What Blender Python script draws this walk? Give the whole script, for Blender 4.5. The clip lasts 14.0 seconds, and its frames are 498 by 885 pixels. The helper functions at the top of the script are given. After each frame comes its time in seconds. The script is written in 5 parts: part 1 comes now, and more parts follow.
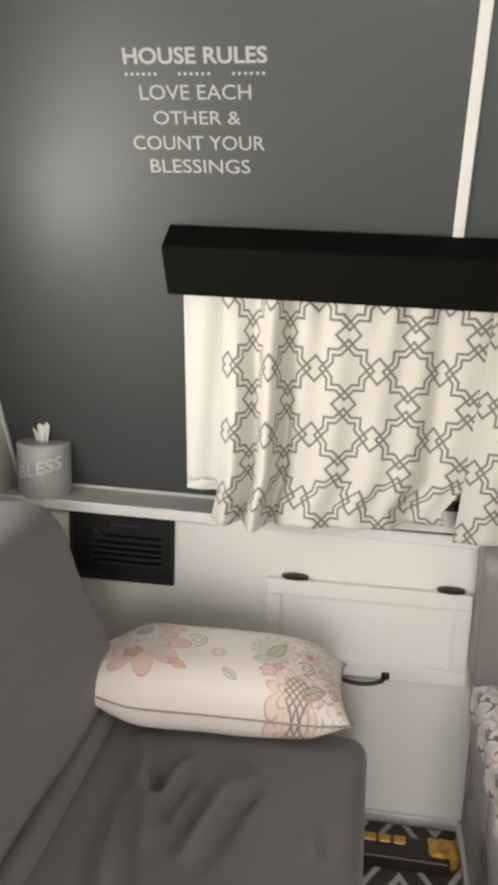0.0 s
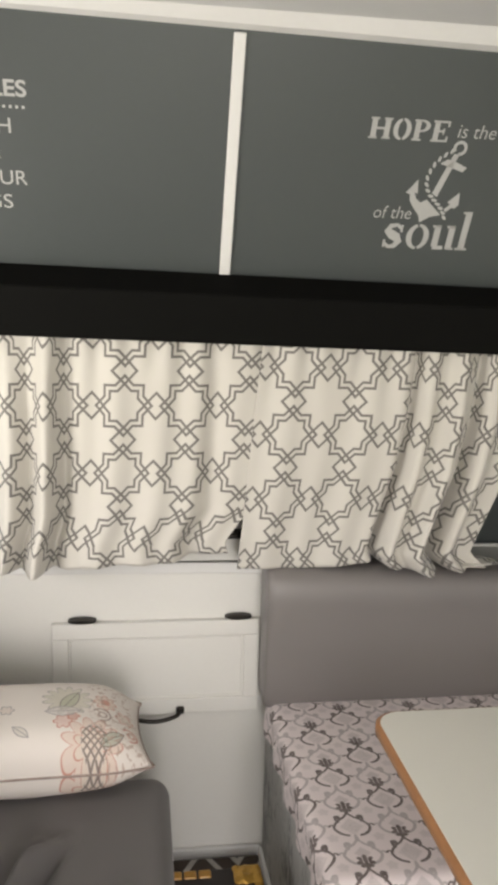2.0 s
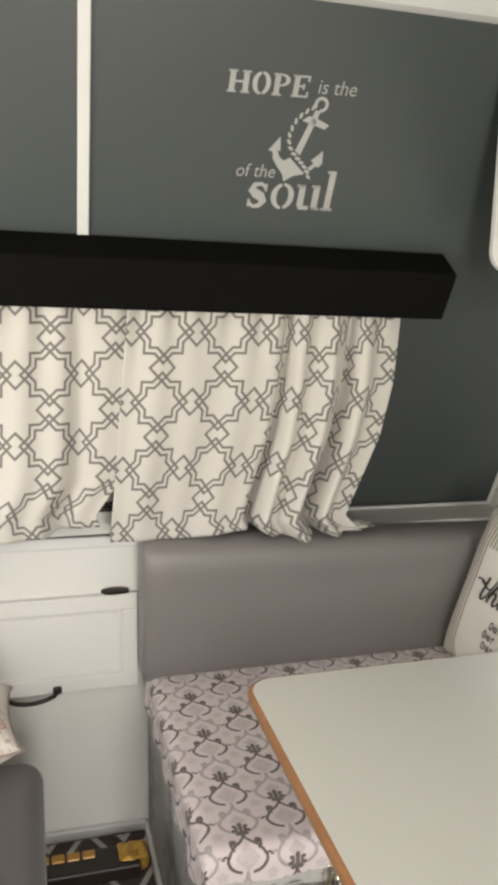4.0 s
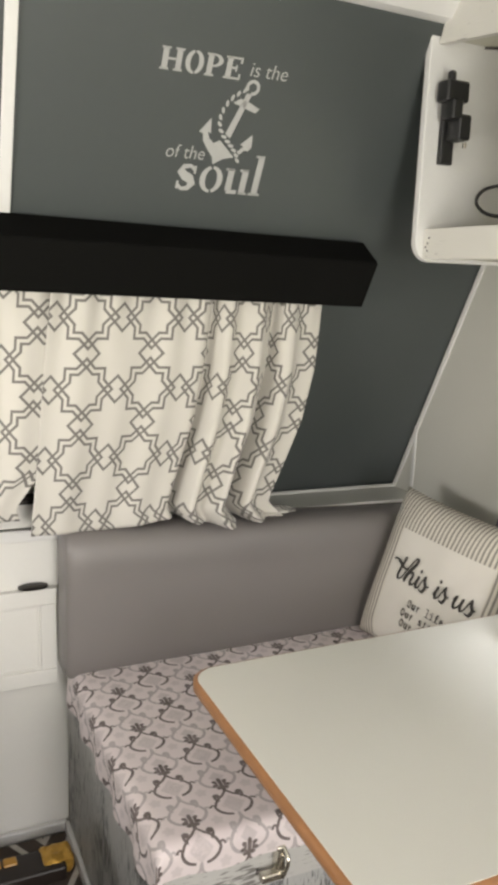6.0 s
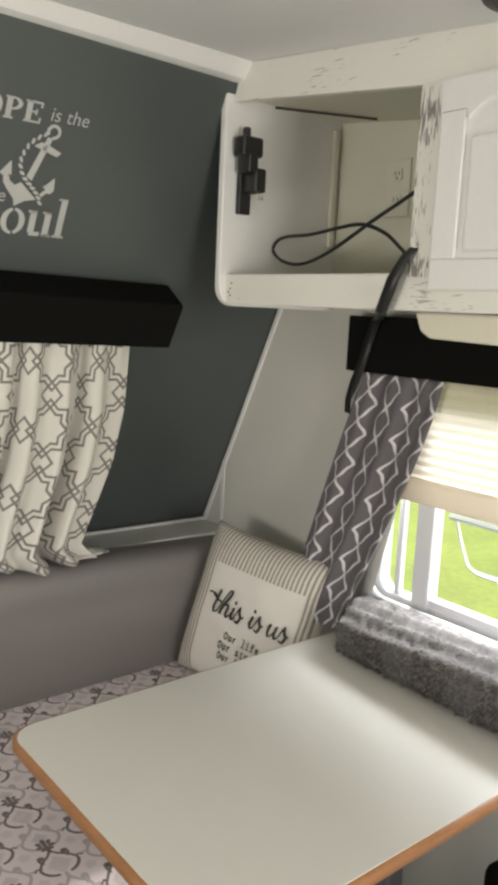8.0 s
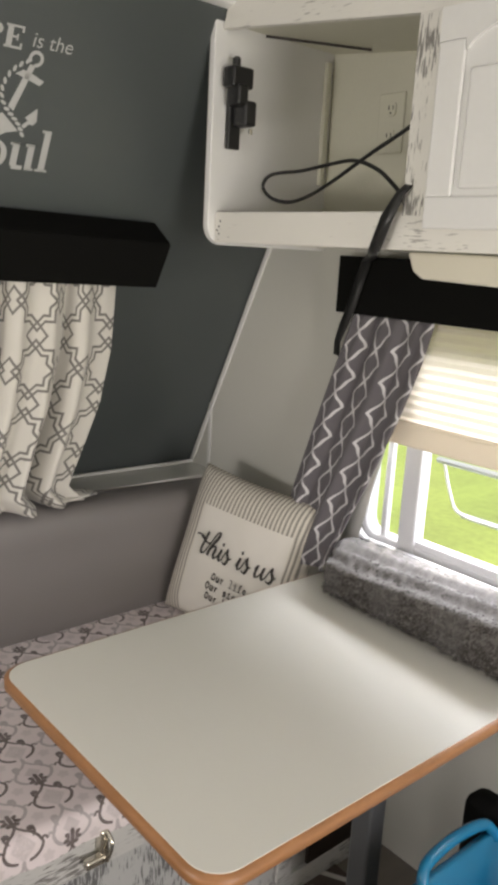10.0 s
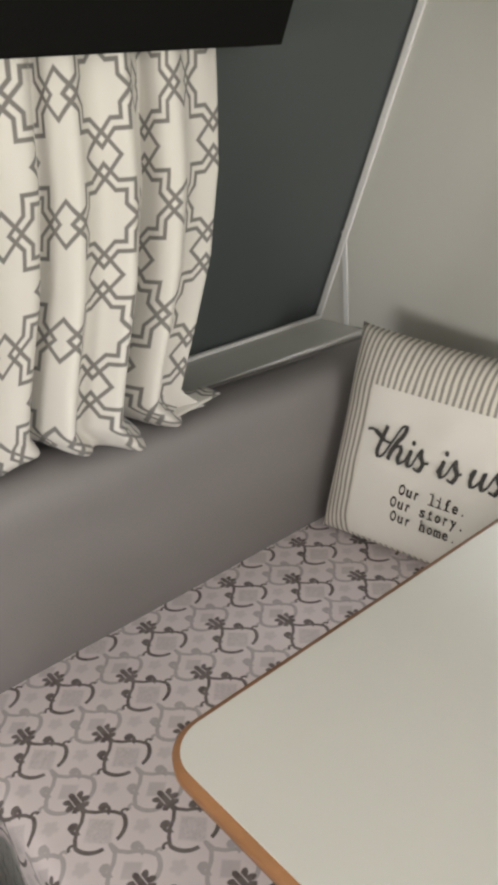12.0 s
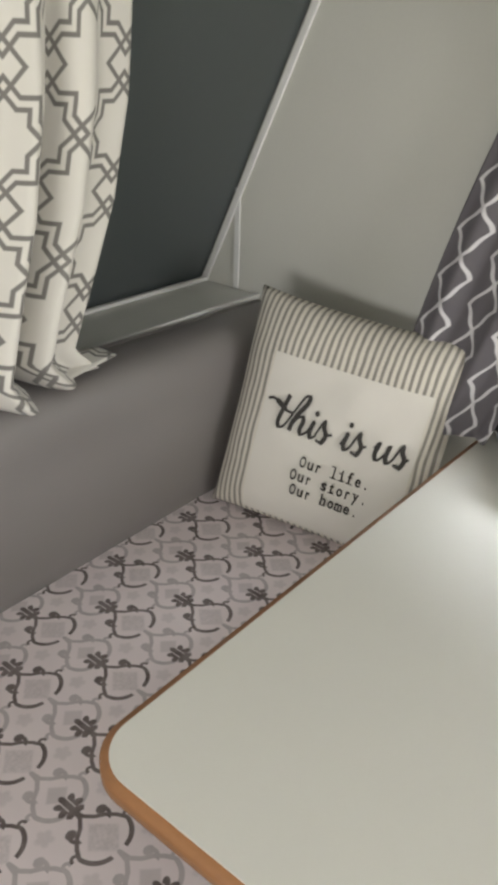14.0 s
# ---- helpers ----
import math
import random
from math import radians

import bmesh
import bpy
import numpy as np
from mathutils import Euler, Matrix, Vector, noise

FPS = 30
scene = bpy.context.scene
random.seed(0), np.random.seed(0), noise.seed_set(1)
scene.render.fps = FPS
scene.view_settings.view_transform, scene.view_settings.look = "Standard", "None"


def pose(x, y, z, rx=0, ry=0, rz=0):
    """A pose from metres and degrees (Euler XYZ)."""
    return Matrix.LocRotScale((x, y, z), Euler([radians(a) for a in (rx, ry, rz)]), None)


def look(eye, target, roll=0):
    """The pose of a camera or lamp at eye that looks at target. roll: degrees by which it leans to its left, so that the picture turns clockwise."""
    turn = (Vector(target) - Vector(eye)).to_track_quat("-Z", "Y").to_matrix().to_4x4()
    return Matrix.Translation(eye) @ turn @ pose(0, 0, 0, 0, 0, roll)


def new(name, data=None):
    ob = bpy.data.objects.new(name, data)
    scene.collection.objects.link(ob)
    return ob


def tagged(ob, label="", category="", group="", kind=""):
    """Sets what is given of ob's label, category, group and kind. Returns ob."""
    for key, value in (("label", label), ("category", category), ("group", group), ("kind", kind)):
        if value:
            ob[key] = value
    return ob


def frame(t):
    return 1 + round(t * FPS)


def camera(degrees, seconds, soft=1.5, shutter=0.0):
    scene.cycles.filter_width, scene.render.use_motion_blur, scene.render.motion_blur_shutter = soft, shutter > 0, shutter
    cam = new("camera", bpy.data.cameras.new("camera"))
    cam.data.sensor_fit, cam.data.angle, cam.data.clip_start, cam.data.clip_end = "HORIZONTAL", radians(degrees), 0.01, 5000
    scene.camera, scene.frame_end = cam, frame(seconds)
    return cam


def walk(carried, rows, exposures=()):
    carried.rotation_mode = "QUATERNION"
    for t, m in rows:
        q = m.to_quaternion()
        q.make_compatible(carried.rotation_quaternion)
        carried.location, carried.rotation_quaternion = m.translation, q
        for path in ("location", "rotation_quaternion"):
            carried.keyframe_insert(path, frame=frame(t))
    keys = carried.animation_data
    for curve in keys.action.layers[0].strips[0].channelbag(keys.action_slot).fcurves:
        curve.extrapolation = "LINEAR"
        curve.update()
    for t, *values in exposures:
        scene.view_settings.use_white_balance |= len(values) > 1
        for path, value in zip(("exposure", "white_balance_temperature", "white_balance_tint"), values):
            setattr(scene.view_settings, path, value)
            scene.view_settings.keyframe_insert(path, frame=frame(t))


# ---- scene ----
cam = camera(34.8, 14.0, soft=4.2)
PATH = [
    (0, (0.161, -0.015, 1.532), (-0.145, 1.913, 1.094), 1.7),
    (0.5, (0.107, -0.01, 1.538), (-0.007, 1.945, 1.13), 2.4),
    (1, (0.103, -0.014, 1.533), (0.145, 1.954, 1.176), 2.3),
    (1.5, (0.116, -0.02, 1.53), (0.284, 1.945, 1.198), 1.9),
    (2, (0.127, -0.013, 1.527), (0.4, 1.94, 1.195), 1.4),
    (2.5, (0.14, -0.014, 1.524), (0.491, 1.925, 1.178), 1.0),
    (3, (0.141, -0.013, 1.515), (0.559, 1.909, 1.152), 0.8),
    (3.5, (0.161, -0.001, 1.509), (0.621, 1.908, 1.131), 0.8),
    (4, (0.207, 0.018, 1.507), (0.721, 1.91, 1.114), 1.1),
    (4.2, (0.213, 0.024, 1.507), (0.755, 1.907, 1.106), 1.2),
    (6.5, (0.06, 0.087, 1.498), (1.009, 1.804, 1.107), 2.6),
    (7, (0.063, 0.074, 1.529), (1.167, 1.707, 1.192), 3.0),
    (7.5, (0.047, 0.085, 1.535), (1.279, 1.629, 1.226), 3.2),
    (9.8, (0.069, 0.076, 1.529), (1.338, 1.558, 1.09), 3.1),
    (10, (0.045, 0.099, 1.527), (1.317, 1.571, 1.062), 3.2),
    (10.5, (0.057, 0.236, 1.48), (1.202, 1.776, 0.918), 3.0),
    (11, (0.252, 0.482, 1.46), (1.4, 1.998, 0.84), 2.3),
    (11.5, (0.348, 0.624, 1.454), (1.322, 2.163, 0.627), -2.2),
    (12, (0.29, 0.815, 1.42), (1.394, 2.235, 0.546), -5.1),
    (12.5, (0.243, 0.974, 1.374), (1.344, 2.276, 0.329), -3.4),
    (13, (0.238, 1.006, 1.363), (1.373, 2.235, 0.266), -1.9),
    (13.5, (0.242, 0.99, 1.374), (1.486, 2.155, 0.327), 0.2),
    (14, (0.266, 0.96, 1.375), (1.642, 2.059, 0.426), 2.0),
]
walk(cam, [(t, look(eye, target, roll)) for t, eye, target, roll in PATH],
     exposures=[(0, 0.36, 6500, 13), (1, 0.28, 6500, 13), (2.5, 0.34, 6500, 11.5), (4, 0.42, 6500, 11), (6.5, 0.50, 6500, 10), (7.5, 0.27, 6500, 9.5), (10, 0.17, 6500, 13), (11, 0.30, 6500, 12.5), (12, 0.50, 6350, 11), (13, 0.50, 6300, 9.5), (14, 0.42, 6250, 9)])

# ---- light ----
world = bpy.data.worlds.new("sky")
scene.world = world
world.use_nodes = True
wt = world.node_tree
sky = wt.nodes.new("ShaderNodeTexSky")
sky.sky_type = 'NISHITA'
sky.sun_disc = False
sky.sun_elevation = radians(67)
sky.sun_rotation = radians(60)
wt.links.new(sky.outputs[0], wt.nodes["Background"].inputs[0])
wt.nodes["Background"].inputs[1].default_value = 0.15
sun_data = bpy.data.lights.new("sun", 'SUN')
sun_data.energy = 5.0
sun_data.angle = radians(0.5)
sun_data.color = (1.0, 0.95, 0.86)
sun = new("sun", sun_data)
sun.matrix_world = look((0, 0, 10), (-2.7, -1.7, 10 - 7.65))


def area_light(name, place, target, w, h, watts, color):
    data = bpy.data.lights.new(name, 'AREA')
    data.shape, data.size, data.size_y = 'RECTANGLE', w, h
    data.energy, data.color = watts, color
    ob = new(name, data)
    ob.matrix_world = look(place, target)
    return ob


area_light("window_daylight_west", (-0.90, 0.95, 1.12), (1.0, 0.95, 1.12), 0.84, 0.44, 16.5, (1.0, 0.95, 0.88))
# added fill lamp in an assumed opening of the unseen rear wall
area_light("doorway_daylight", (0.45, -1.95, 1.08), (0.45, 1.0, 0.72), 0.9, 1.6, 45.0, (1.0, 0.945, 0.89))
area_light("window_daylight_east", (2.12, 0.85, 1.85), (1.32, 1.0, 0.75), 1.1, 0.7, 56.0, (0.97, 0.98, 1.0))


# ---- materials ----
class Ex:
    """A value in a node tree, with arithmetic that adds math nodes."""
    tree = None

    def __init__(self, sock):
        self.s = sock

    @staticmethod
    def op(kind, *args):
        n = Ex.tree.nodes.new("ShaderNodeMath")
        n.operation = kind
        for i, a in enumerate(args):
            if isinstance(a, Ex):
                Ex.tree.links.new(a.s, n.inputs[i])
            else:
                n.inputs[i].default_value = a
        return Ex(n.outputs[0])

    def __add__(self, o): return Ex.op('ADD', self, o)
    def __radd__(self, o): return Ex.op('ADD', o, self)
    def __sub__(self, o): return Ex.op('SUBTRACT', self, o)
    def __rsub__(self, o): return Ex.op('SUBTRACT', o, self)
    def __mul__(self, o): return Ex.op('MULTIPLY', self, o)
    def __rmul__(self, o): return Ex.op('MULTIPLY', o, self)
    def __truediv__(self, o): return Ex.op('DIVIDE', self, o)


def e_abs(a): return Ex.op('ABSOLUTE', a)
def e_min(a, b): return Ex.op('MINIMUM', a, b)
def e_max(a, b): return Ex.op('MAXIMUM', a, b)
def e_lt(a, b): return Ex.op('LESS_THAN', a, b)
def e_gt(a, b): return Ex.op('GREATER_THAN', a, b)
def e_cos(a): return Ex.op('COSINE', a)
def e_sin(a): return Ex.op('SINE', a)
def e_len(a, b): return Ex.op('SQRT', a * a + b * b)
def e_atan2(a, b): return Ex.op('ARCTAN2', a, b)
def e_frac(a): return Ex.op('FRACT', a)
def e_floor(a): return Ex.op('FLOOR', a)


def e_below(a, edge, soft):
    """1 where a is under edge, 0 above, with a soft step."""
    n = Ex.tree.nodes.new("ShaderNodeMapRange")
    n.interpolation_type = 'SMOOTHSTEP'
    Ex.tree.links.new(a.s, n.inputs[0])
    n.inputs[1].default_value, n.inputs[2].default_value = edge - soft, edge + soft
    n.inputs[3].default_value, n.inputs[4].default_value = 1.0, 0.0
    return Ex(n.outputs[0])


def coords(kind="Object"):
    tc = Ex.tree.nodes.new("ShaderNodeTexCoord")
    sep = Ex.tree.nodes.new("ShaderNodeSeparateXYZ")
    Ex.tree.links.new(tc.outputs[kind], sep.inputs[0])
    return [Ex(sep.outputs[i]) for i in range(3)]


def noise_value(scale, detail=4.0, stretch=(1, 1, 1), kind="Object"):
    t = Ex.tree
    tc = t.nodes.new("ShaderNodeTexCoord")
    mp = t.nodes.new("ShaderNodeMapping")
    mp.inputs["Scale"].default_value = stretch
    t.links.new(tc.outputs[kind], mp.inputs[0])
    n = t.nodes.new("ShaderNodeTexNoise")
    n.inputs["Scale"].default_value, n.inputs["Detail"].default_value = scale, detail
    t.links.new(mp.outputs[0], n.inputs["Vector"])
    return Ex(n.outputs[0])


def start_material(name):
    m = bpy.data.materials.new(name)
    m.use_nodes = True
    Ex.tree = m.node_tree
    return m, m.node_tree.nodes["Principled BSDF"]


def rgb(c):
    n = Ex.tree.nodes.new("ShaderNodeRGB")
    n.outputs[0].default_value = (*c, 1)
    return n.outputs[0]


def blend(a, b, fac):
    """Mix of two colours (sockets or triples) by an Ex or a number."""
    n = Ex.tree.nodes.new("ShaderNodeMix")
    n.data_type = 'RGBA'
    for sock, v in ((n.inputs[6], a), (n.inputs[7], b)):
        if isinstance(v, tuple):
            sock.default_value = (*v, 1)
        else:
            Ex.tree.links.new(v, sock)
    if isinstance(fac, Ex):
        Ex.tree.links.new(fac.s, n.inputs[0])
    else:
        n.inputs[0].default_value = fac
    return n.outputs[2]


def bump(bsdf, height, strength, distance=0.002):
    n = Ex.tree.nodes.new("ShaderNodeBump")
    n.inputs["Strength"].default_value, n.inputs["Distance"].default_value = strength, distance
    Ex.tree.links.new(height.s, n.inputs["Height"])
    Ex.tree.links.new(n.outputs[0], bsdf.inputs["Normal"])


def surface(name, color, rough=0.5, vary=0.12, scale=3.0, grain=120.0, relief=0.15, metal=0.0, spec=0.5, stretch=(1, 1, 1), sheen=0.0):
    """A plain painted, moulded or woven surface: broad stains, fine grain and relief."""
    m, b = start_material(name)
    big = noise_value(scale, 5.0, stretch)
    fine = noise_value(grain, 3.0, stretch)
    f = (big - 0.5) * (2.2 * vary) + (fine - 0.5) * vary
    dark = tuple(c * 0.55 for c in color)
    light = tuple(min(1.0, c * 1.45) for c in color)
    col = blend(dark, light, f + 0.5)
    Ex.tree.links.new(col, b.inputs["Base Color"])
    Ex.tree.links.new(((big - 0.5) * min(0.25, rough * 0.45) + rough).s, b.inputs["Roughness"])
    b.inputs["Metallic"].default_value = metal
    b.inputs["Specular IOR Level"].default_value = spec
    if sheen:
        b.inputs["Sheen Weight"].default_value = sheen
    bump(b, fine + big * 0.5, relief)
    return m


def distressed(name, paint, under, amount, stretch):
    """White paint rubbed through along the grain."""
    m, b = start_material(name)
    streak = noise_value(24.0, 6.0, tuple(c * 1.7 for c in stretch))
    patch = noise_value(7.0, 3.0)
    worn = e_below(streak + (patch - 0.5) * 0.9, amount, 0.045)
    tone = noise_value(2.5, 4.0)
    base = blend(tuple(c * 0.9 for c in paint), paint, tone)
    col = blend(base, under, worn)
    Ex.tree.links.new(col, b.inputs["Base Color"])
    b.inputs["Roughness"].default_value = 0.55
    bump(b, streak - worn * 0.4, 0.3)
    return m


def star_lattice(name, cloth, line, pu, pv, width):
    """Cloth printed with interlaced eight-pointed star outlines."""
    m, b = start_material(name)
    u, v, _ = coords("UV")
    total = None

    def over(k):
        nonlocal total
        total = k if total is None else e_max(total, k)
    a = e_abs(e_frac(u / pu + 0.5) - 0.5)
    c = e_abs(e_frac(v / pv + 0.5) - 0.5)
    # star: a square joined with a diamond, drawn as two parallel stepped lines
    d = e_min(e_max(a, c) - 0.214, (a + c - 0.318) * 0.7071)
    over(e_below(e_abs(d), width, width * 0.4))
    over(e_below(e_abs(d - 0.082), width, width * 0.4))
    for ou, ov in ((0.0, 0.5), (0.5, 0.0)):
        a = e_abs(e_frac(u / pu + ou) - 0.5)
        c = e_abs(e_frac(v / pv + ov) - 0.5)
        # knot between two stars
        over(e_below(e_abs(a + c - 0.188) * 0.7071, width, width * 0.4))
    weave = noise_value(900.0, 2.0)
    soft = noise_value(6.0, 3.0)
    ground = blend(tuple(x * 0.93 for x in cloth), cloth, soft)
    col = blend(ground, line, total)
    Ex.tree.links.new(col, b.inputs["Base Color"])
    b.inputs["Roughness"].default_value = 0.9
    b.inputs["Sheen Weight"].default_value = 0.15
    bump(b, weave, 0.2, 0.0006)
    return m


def diamond_lattice(name, cloth, line, p, width):
    """Grey cloth printed with a wavering white double trellis."""
    m, b = start_material(name)
    u, v, _ = coords("UV")
    k = None
    for off in (0.0, 0.5):
        # columns of diamonds, each second column half a step lower
        a = e_abs(e_frac(u / (p * 2) + off) - 0.5) * (p * 2)
        tri = e_abs(e_frac(v / 0.078 + off) - 0.5) * 2.0
        jog = e_sin(v * 161.1) * 0.0022
        line_ = e_below(e_abs(a - tri * (p * 0.37) + jog), width, width * 0.35)
        k = line_ if k is None else e_max(k, line_)
    weave = noise_value(800.0, 2.0)
    col = blend(cloth, line, k * ((noise_value(90.0, 2.0) - 0.5) * 0.3 + 0.92))
    Ex.tree.links.new(col, b.inputs["Base Color"])
    b.inputs["Roughness"].default_value = 0.8
    b.inputs["Sheen Weight"].default_value = 0.2
    bump(b, weave, 0.2, 0.0006)
    return m


def damask(name):
    """Pale pinkish cloth printed with staggered palmettes and scrolls."""
    m, b = start_material(name)
    u, v, _ = coords("UV")
    px, py = 0.186, 0.165
    dark = None
    mid = None

    def motif(x, y, bold):
        """Diamond of two bent arms with a bud on each, hooks at the sides and a sickle below."""
        ax = e_abs(x)
        s = 0.0027 * bold
        way = [(0.0, -0.004), (0.002, -0.019), (0.011, -0.0300), (0.022, -0.0375), (0.031, -0.048), (0.0365, -0.0585)]
        k = None
        for (x0, y0), (x1, y1) in zip(way, way[1:]):
            dx, dy = x1 - x0, y1 - y0
            t = ((ax - x0) * dx + (y - y0) * dy) / (dx * dx + dy * dy)
            t = e_min(e_max(t, 0.0), 1.0)
            d = e_below(e_len(ax - x0 - t * dx, y - y0 - t * dy), s, 0.0008)
            k = d if k is None else e_max(k, d)
        bud = e_below(e_len((ax - 0.0235) * 0.85, y + 0.0285), 0.0062, 0.001)
        bud = e_max(bud, e_below(e_abs(e_len(ax - 0.0180, y + 0.0340) - 0.0100), s, 0.0008) * e_gt(ax, 0.0215))
        hook = e_below(e_abs(e_len(ax - 0.0405, y + 0.0570) - 0.0046), s * 0.8, 0.0008) * e_gt(y, -0.0585)
        sickle = e_below(e_len(ax - 0.0080, y + 0.0570), 0.0318, 0.0008) * e_gt(e_len(ax - 0.0060, y + 0.0550), 0.0282 - (bold - 1.0) * 0.004) * e_gt(ax, 0.010) * e_lt(y, -0.0600)
        return e_max(e_max(k, bud), e_max(hook, sickle))
    for off in (0.0, 0.5):
        x = (e_frac((u - 0.546) / px + 0.5 + off) - 0.5) * px
        y = (e_frac((v - 1.598) / py + 0.72 + off) - 0.72) * py
        th = e_atan2(x, y - 0.004)
        r = e_len(x, y - 0.004)
        palm = e_below(r - (e_abs(e_cos(th * 3.5)) * 0.0085 + 0.0105), 0.0, 0.0012) * e_gt(y + 0.012, 0.0)
        palm = palm * (1.0 - e_below(e_abs(e_abs(x) - 0.0050), 0.0008, 0.0006) * e_gt(y, -0.002) * 0.8)
        palm = e_max(palm, e_below(e_abs(e_abs(x) - 0.009) + e_abs(y + 0.008), 0.005, 0.001))
        d = e_max(palm, motif(x, y, 1.0))
        dark = d if dark is None else e_max(dark, d)
        ax = e_abs(x)
        core = e_below(ax + e_abs(y + 0.059) * 0.9, 0.024, 0.003) * (noise_value(240.0, 1.0) * 0.6 + 0.02)
        ye = (e_frac((v - 1.598 - py / 2) / py + 0.72 + off) - 0.72) * py
        echo = motif(x, ye, 1.1) * 0.75
        heart = e_below(ax + e_abs(ye + 0.055), 0.017, 0.003) * 0.4
        leaf = e_below(e_len(ax - 0.047, y + 0.009) - (e_abs(e_cos(e_atan2(ax - 0.047, y + 0.009) * 2.5)) * 0.004 + 0.008), 0.0, 0.003) * 0.28
        g = e_max(e_max(core, echo), e_max(heart, leaf))
        mid = g if mid is None else e_max(mid, g)
    blot = noise_value(55.0, 3.0)
    ground = blend((0.66, 0.580, 0.588), (0.78, 0.705, 0.70), noise_value(9.0, 3.0))
    col = blend(ground, (0.30, 0.27, 0.275), mid * (blot * 0.5 + 0.62))
    col = blend(col, (0.085, 0.062, 0.057), dark * (blot * 0.35 + 0.72))
    Ex.tree.links.new(col, b.inputs["Base Color"])
    b.inputs["Roughness"].default_value = 0.85
    b.inputs["Sheen Weight"].default_value = 0.1
    bump(b, noise_value(900.0, 2.0), 0.25, 0.0006)
    return m


def floral(name):
    """Cream cushion cloth printed with coral and grey flowers."""
    m, b = start_material(name)
    u, v, _ = coords("UV")
    col = blend((0.75, 0.69, 0.645), (0.81, 0.76, 0.715), noise_value(8.0, 3.0))

    def flower(cx, cy, size, petals, tone, edge, ring):
        nonlocal col
        x, y = u - cx, v - cy
        r = e_len(x, y)
        th = e_atan2(y, x)
        lim = e_abs(e_cos(th * (petals / 2))) * (size * 0.38) + size * 0.62
        d = r - lim
        col = blend(col, tone, e_below(d, 0.0, 0.002) * (noise_value(30.0, 2.0) * 0.6 + 0.3))
        col = blend(col, edge, e_below(e_abs(d), 0.0016, 0.0008) * 0.85)
        if ring:
            col = blend(col, ring, e_below(r - size * 0.42, 0.0, 0.004) * 0.8)
            dots = e_below(e_len(e_frac(x * 70.0) - 0.5, e_frac(y * 70.0) - 0.5), 0.22, 0.06) * e_below(r, size * 0.36, 0.004)
            col = blend(col, edge, dots * 0.8)

    def leaf(cx, cy, size, turn, tone, edge):
        nonlocal col
        ca, sa = math.cos(turn), math.sin(turn)
        x = (u - cx) * ca + (v - cy) * sa
        y = (v - cy) * ca - (u - cx) * sa
        d = e_abs(y) - (size * 0.42 - x * x * (0.42 / size))
        col = blend(col, tone, e_below(d, 0.0, 0.0015) * 0.6)
        col = blend(col, edge, e_below(e_abs(d), 0.0014, 0.0008) * 0.8)
        col = blend(col, edge, e_below(e_abs(y), 0.0012, 0.0006) * e_below(e_abs(x), size, 0.002) * 0.8)

    def curl(cx, cy, size, edge):
        nonlocal col
        x, y = u - cx, v - cy
        r = e_len(x, y)
        col = blend(col, edge, e_below(e_abs(r - size), 0.0022, 0.0008) * e_gt(x + y * 0.4, -size * 0.6) * 0.85)
        col = blend(col, edge, e_below(e_abs(e_len(x - size * 0.15, y) - size * 0.45), 0.0020, 0.0008) * 0.8)

    coral, rose, grey, ink, sage = (0.56, 0.25, 0.19), (0.68, 0.43, 0.38), (0.36, 0.33, 0.34), (0.20, 0.16, 0.15), (0.40, 0.42, 0.30)
    pale = (0.66, 0.62, 0.60)
    flower(-0.150, 0.000, 0.115, 9, rose, coral, None)
    flower(-0.150, 0.030, 0.078, 10, (0.62, 0.59, 0.60), grey, None)
    flower(-0.150, 0.050, 0.050, 11, pale, grey, grey)
    flower(-0.165, -0.040, 0.022, 5, coral, ink, None)
    flower(0.207, -0.120, 0.066, 11, (0.70, 0.55, 0.47), coral, None)
    flower(0.207, -0.120, 0.040, 9, (0.70, 0.62, 0.54), coral, None)
    # latticed fruit
    fx, fy = u - 0.212, v + 0.112
    mesh_ = e_max(e_below(e_abs(e_frac((fx + fy) * 62.0) - 0.5), 0.16, 0.05), e_below(e_abs(e_frac((fx - fy) * 62.0) - 0.5), 0.16, 0.05))
    col = blend(col, ink, mesh_ * e_below(e_len(fx * 1.25, fy), 0.036, 0.002) * 0.85)
    flower(0.147, -0.066, 0.020, 6, rose, coral, None)
    flower(0.170, -0.050, 0.014, 5, coral, coral, None)
    flower(0.247, 0.012, 0.027, 8, (0.70, 0.58, 0.50), coral, coral)
    flower(0.290, -0.030, 0.022, 6, (0.68, 0.58, 0.50), coral, None)
    flower(0.160, 0.012, 0.056, 13, (0.56, 0.54, 0.44), grey, None)
    flower(0.02, 0.125, 0.040, 9, rose, grey, None)
    leaf(0.165, 0.008, 0.040, 1.0, sage, ink)
    leaf(0.150, -0.030, 0.040, 0.1, pale, grey)
    leaf(0.252, -0.105, 0.032, 0.5, (0.34, 0.40, 0.32), ink)
    leaf(-0.27, -0.05, 0.04, 2.2, sage, grey)
    leaf(-0.06, -0.075, 0.026, 2.6, rose, coral)
    curl(0.234, -0.036, 0.021, (0.34, 0.25, 0.22))
    curl(-0.025, 0.020, 0.024, (0.36, 0.30, 0.28))
    flower(0.03, -0.02, 0.016, 6, (0.70, 0.60, 0.54), grey, None)
    leaf(0.06, -0.09, 0.022, 2.4, (0.62, 0.58, 0.52), grey)
    curl(0.295, -0.085, 0.018, coral)
    stip = e_below(noise_value(90.0, 2.0, kind="UV"), 0.42, 0.02) * e_below(e_abs(u - 0.265), 0.055, 0.01)
    col = blend(col, (0.45, 0.33, 0.27), stip * 0.7)
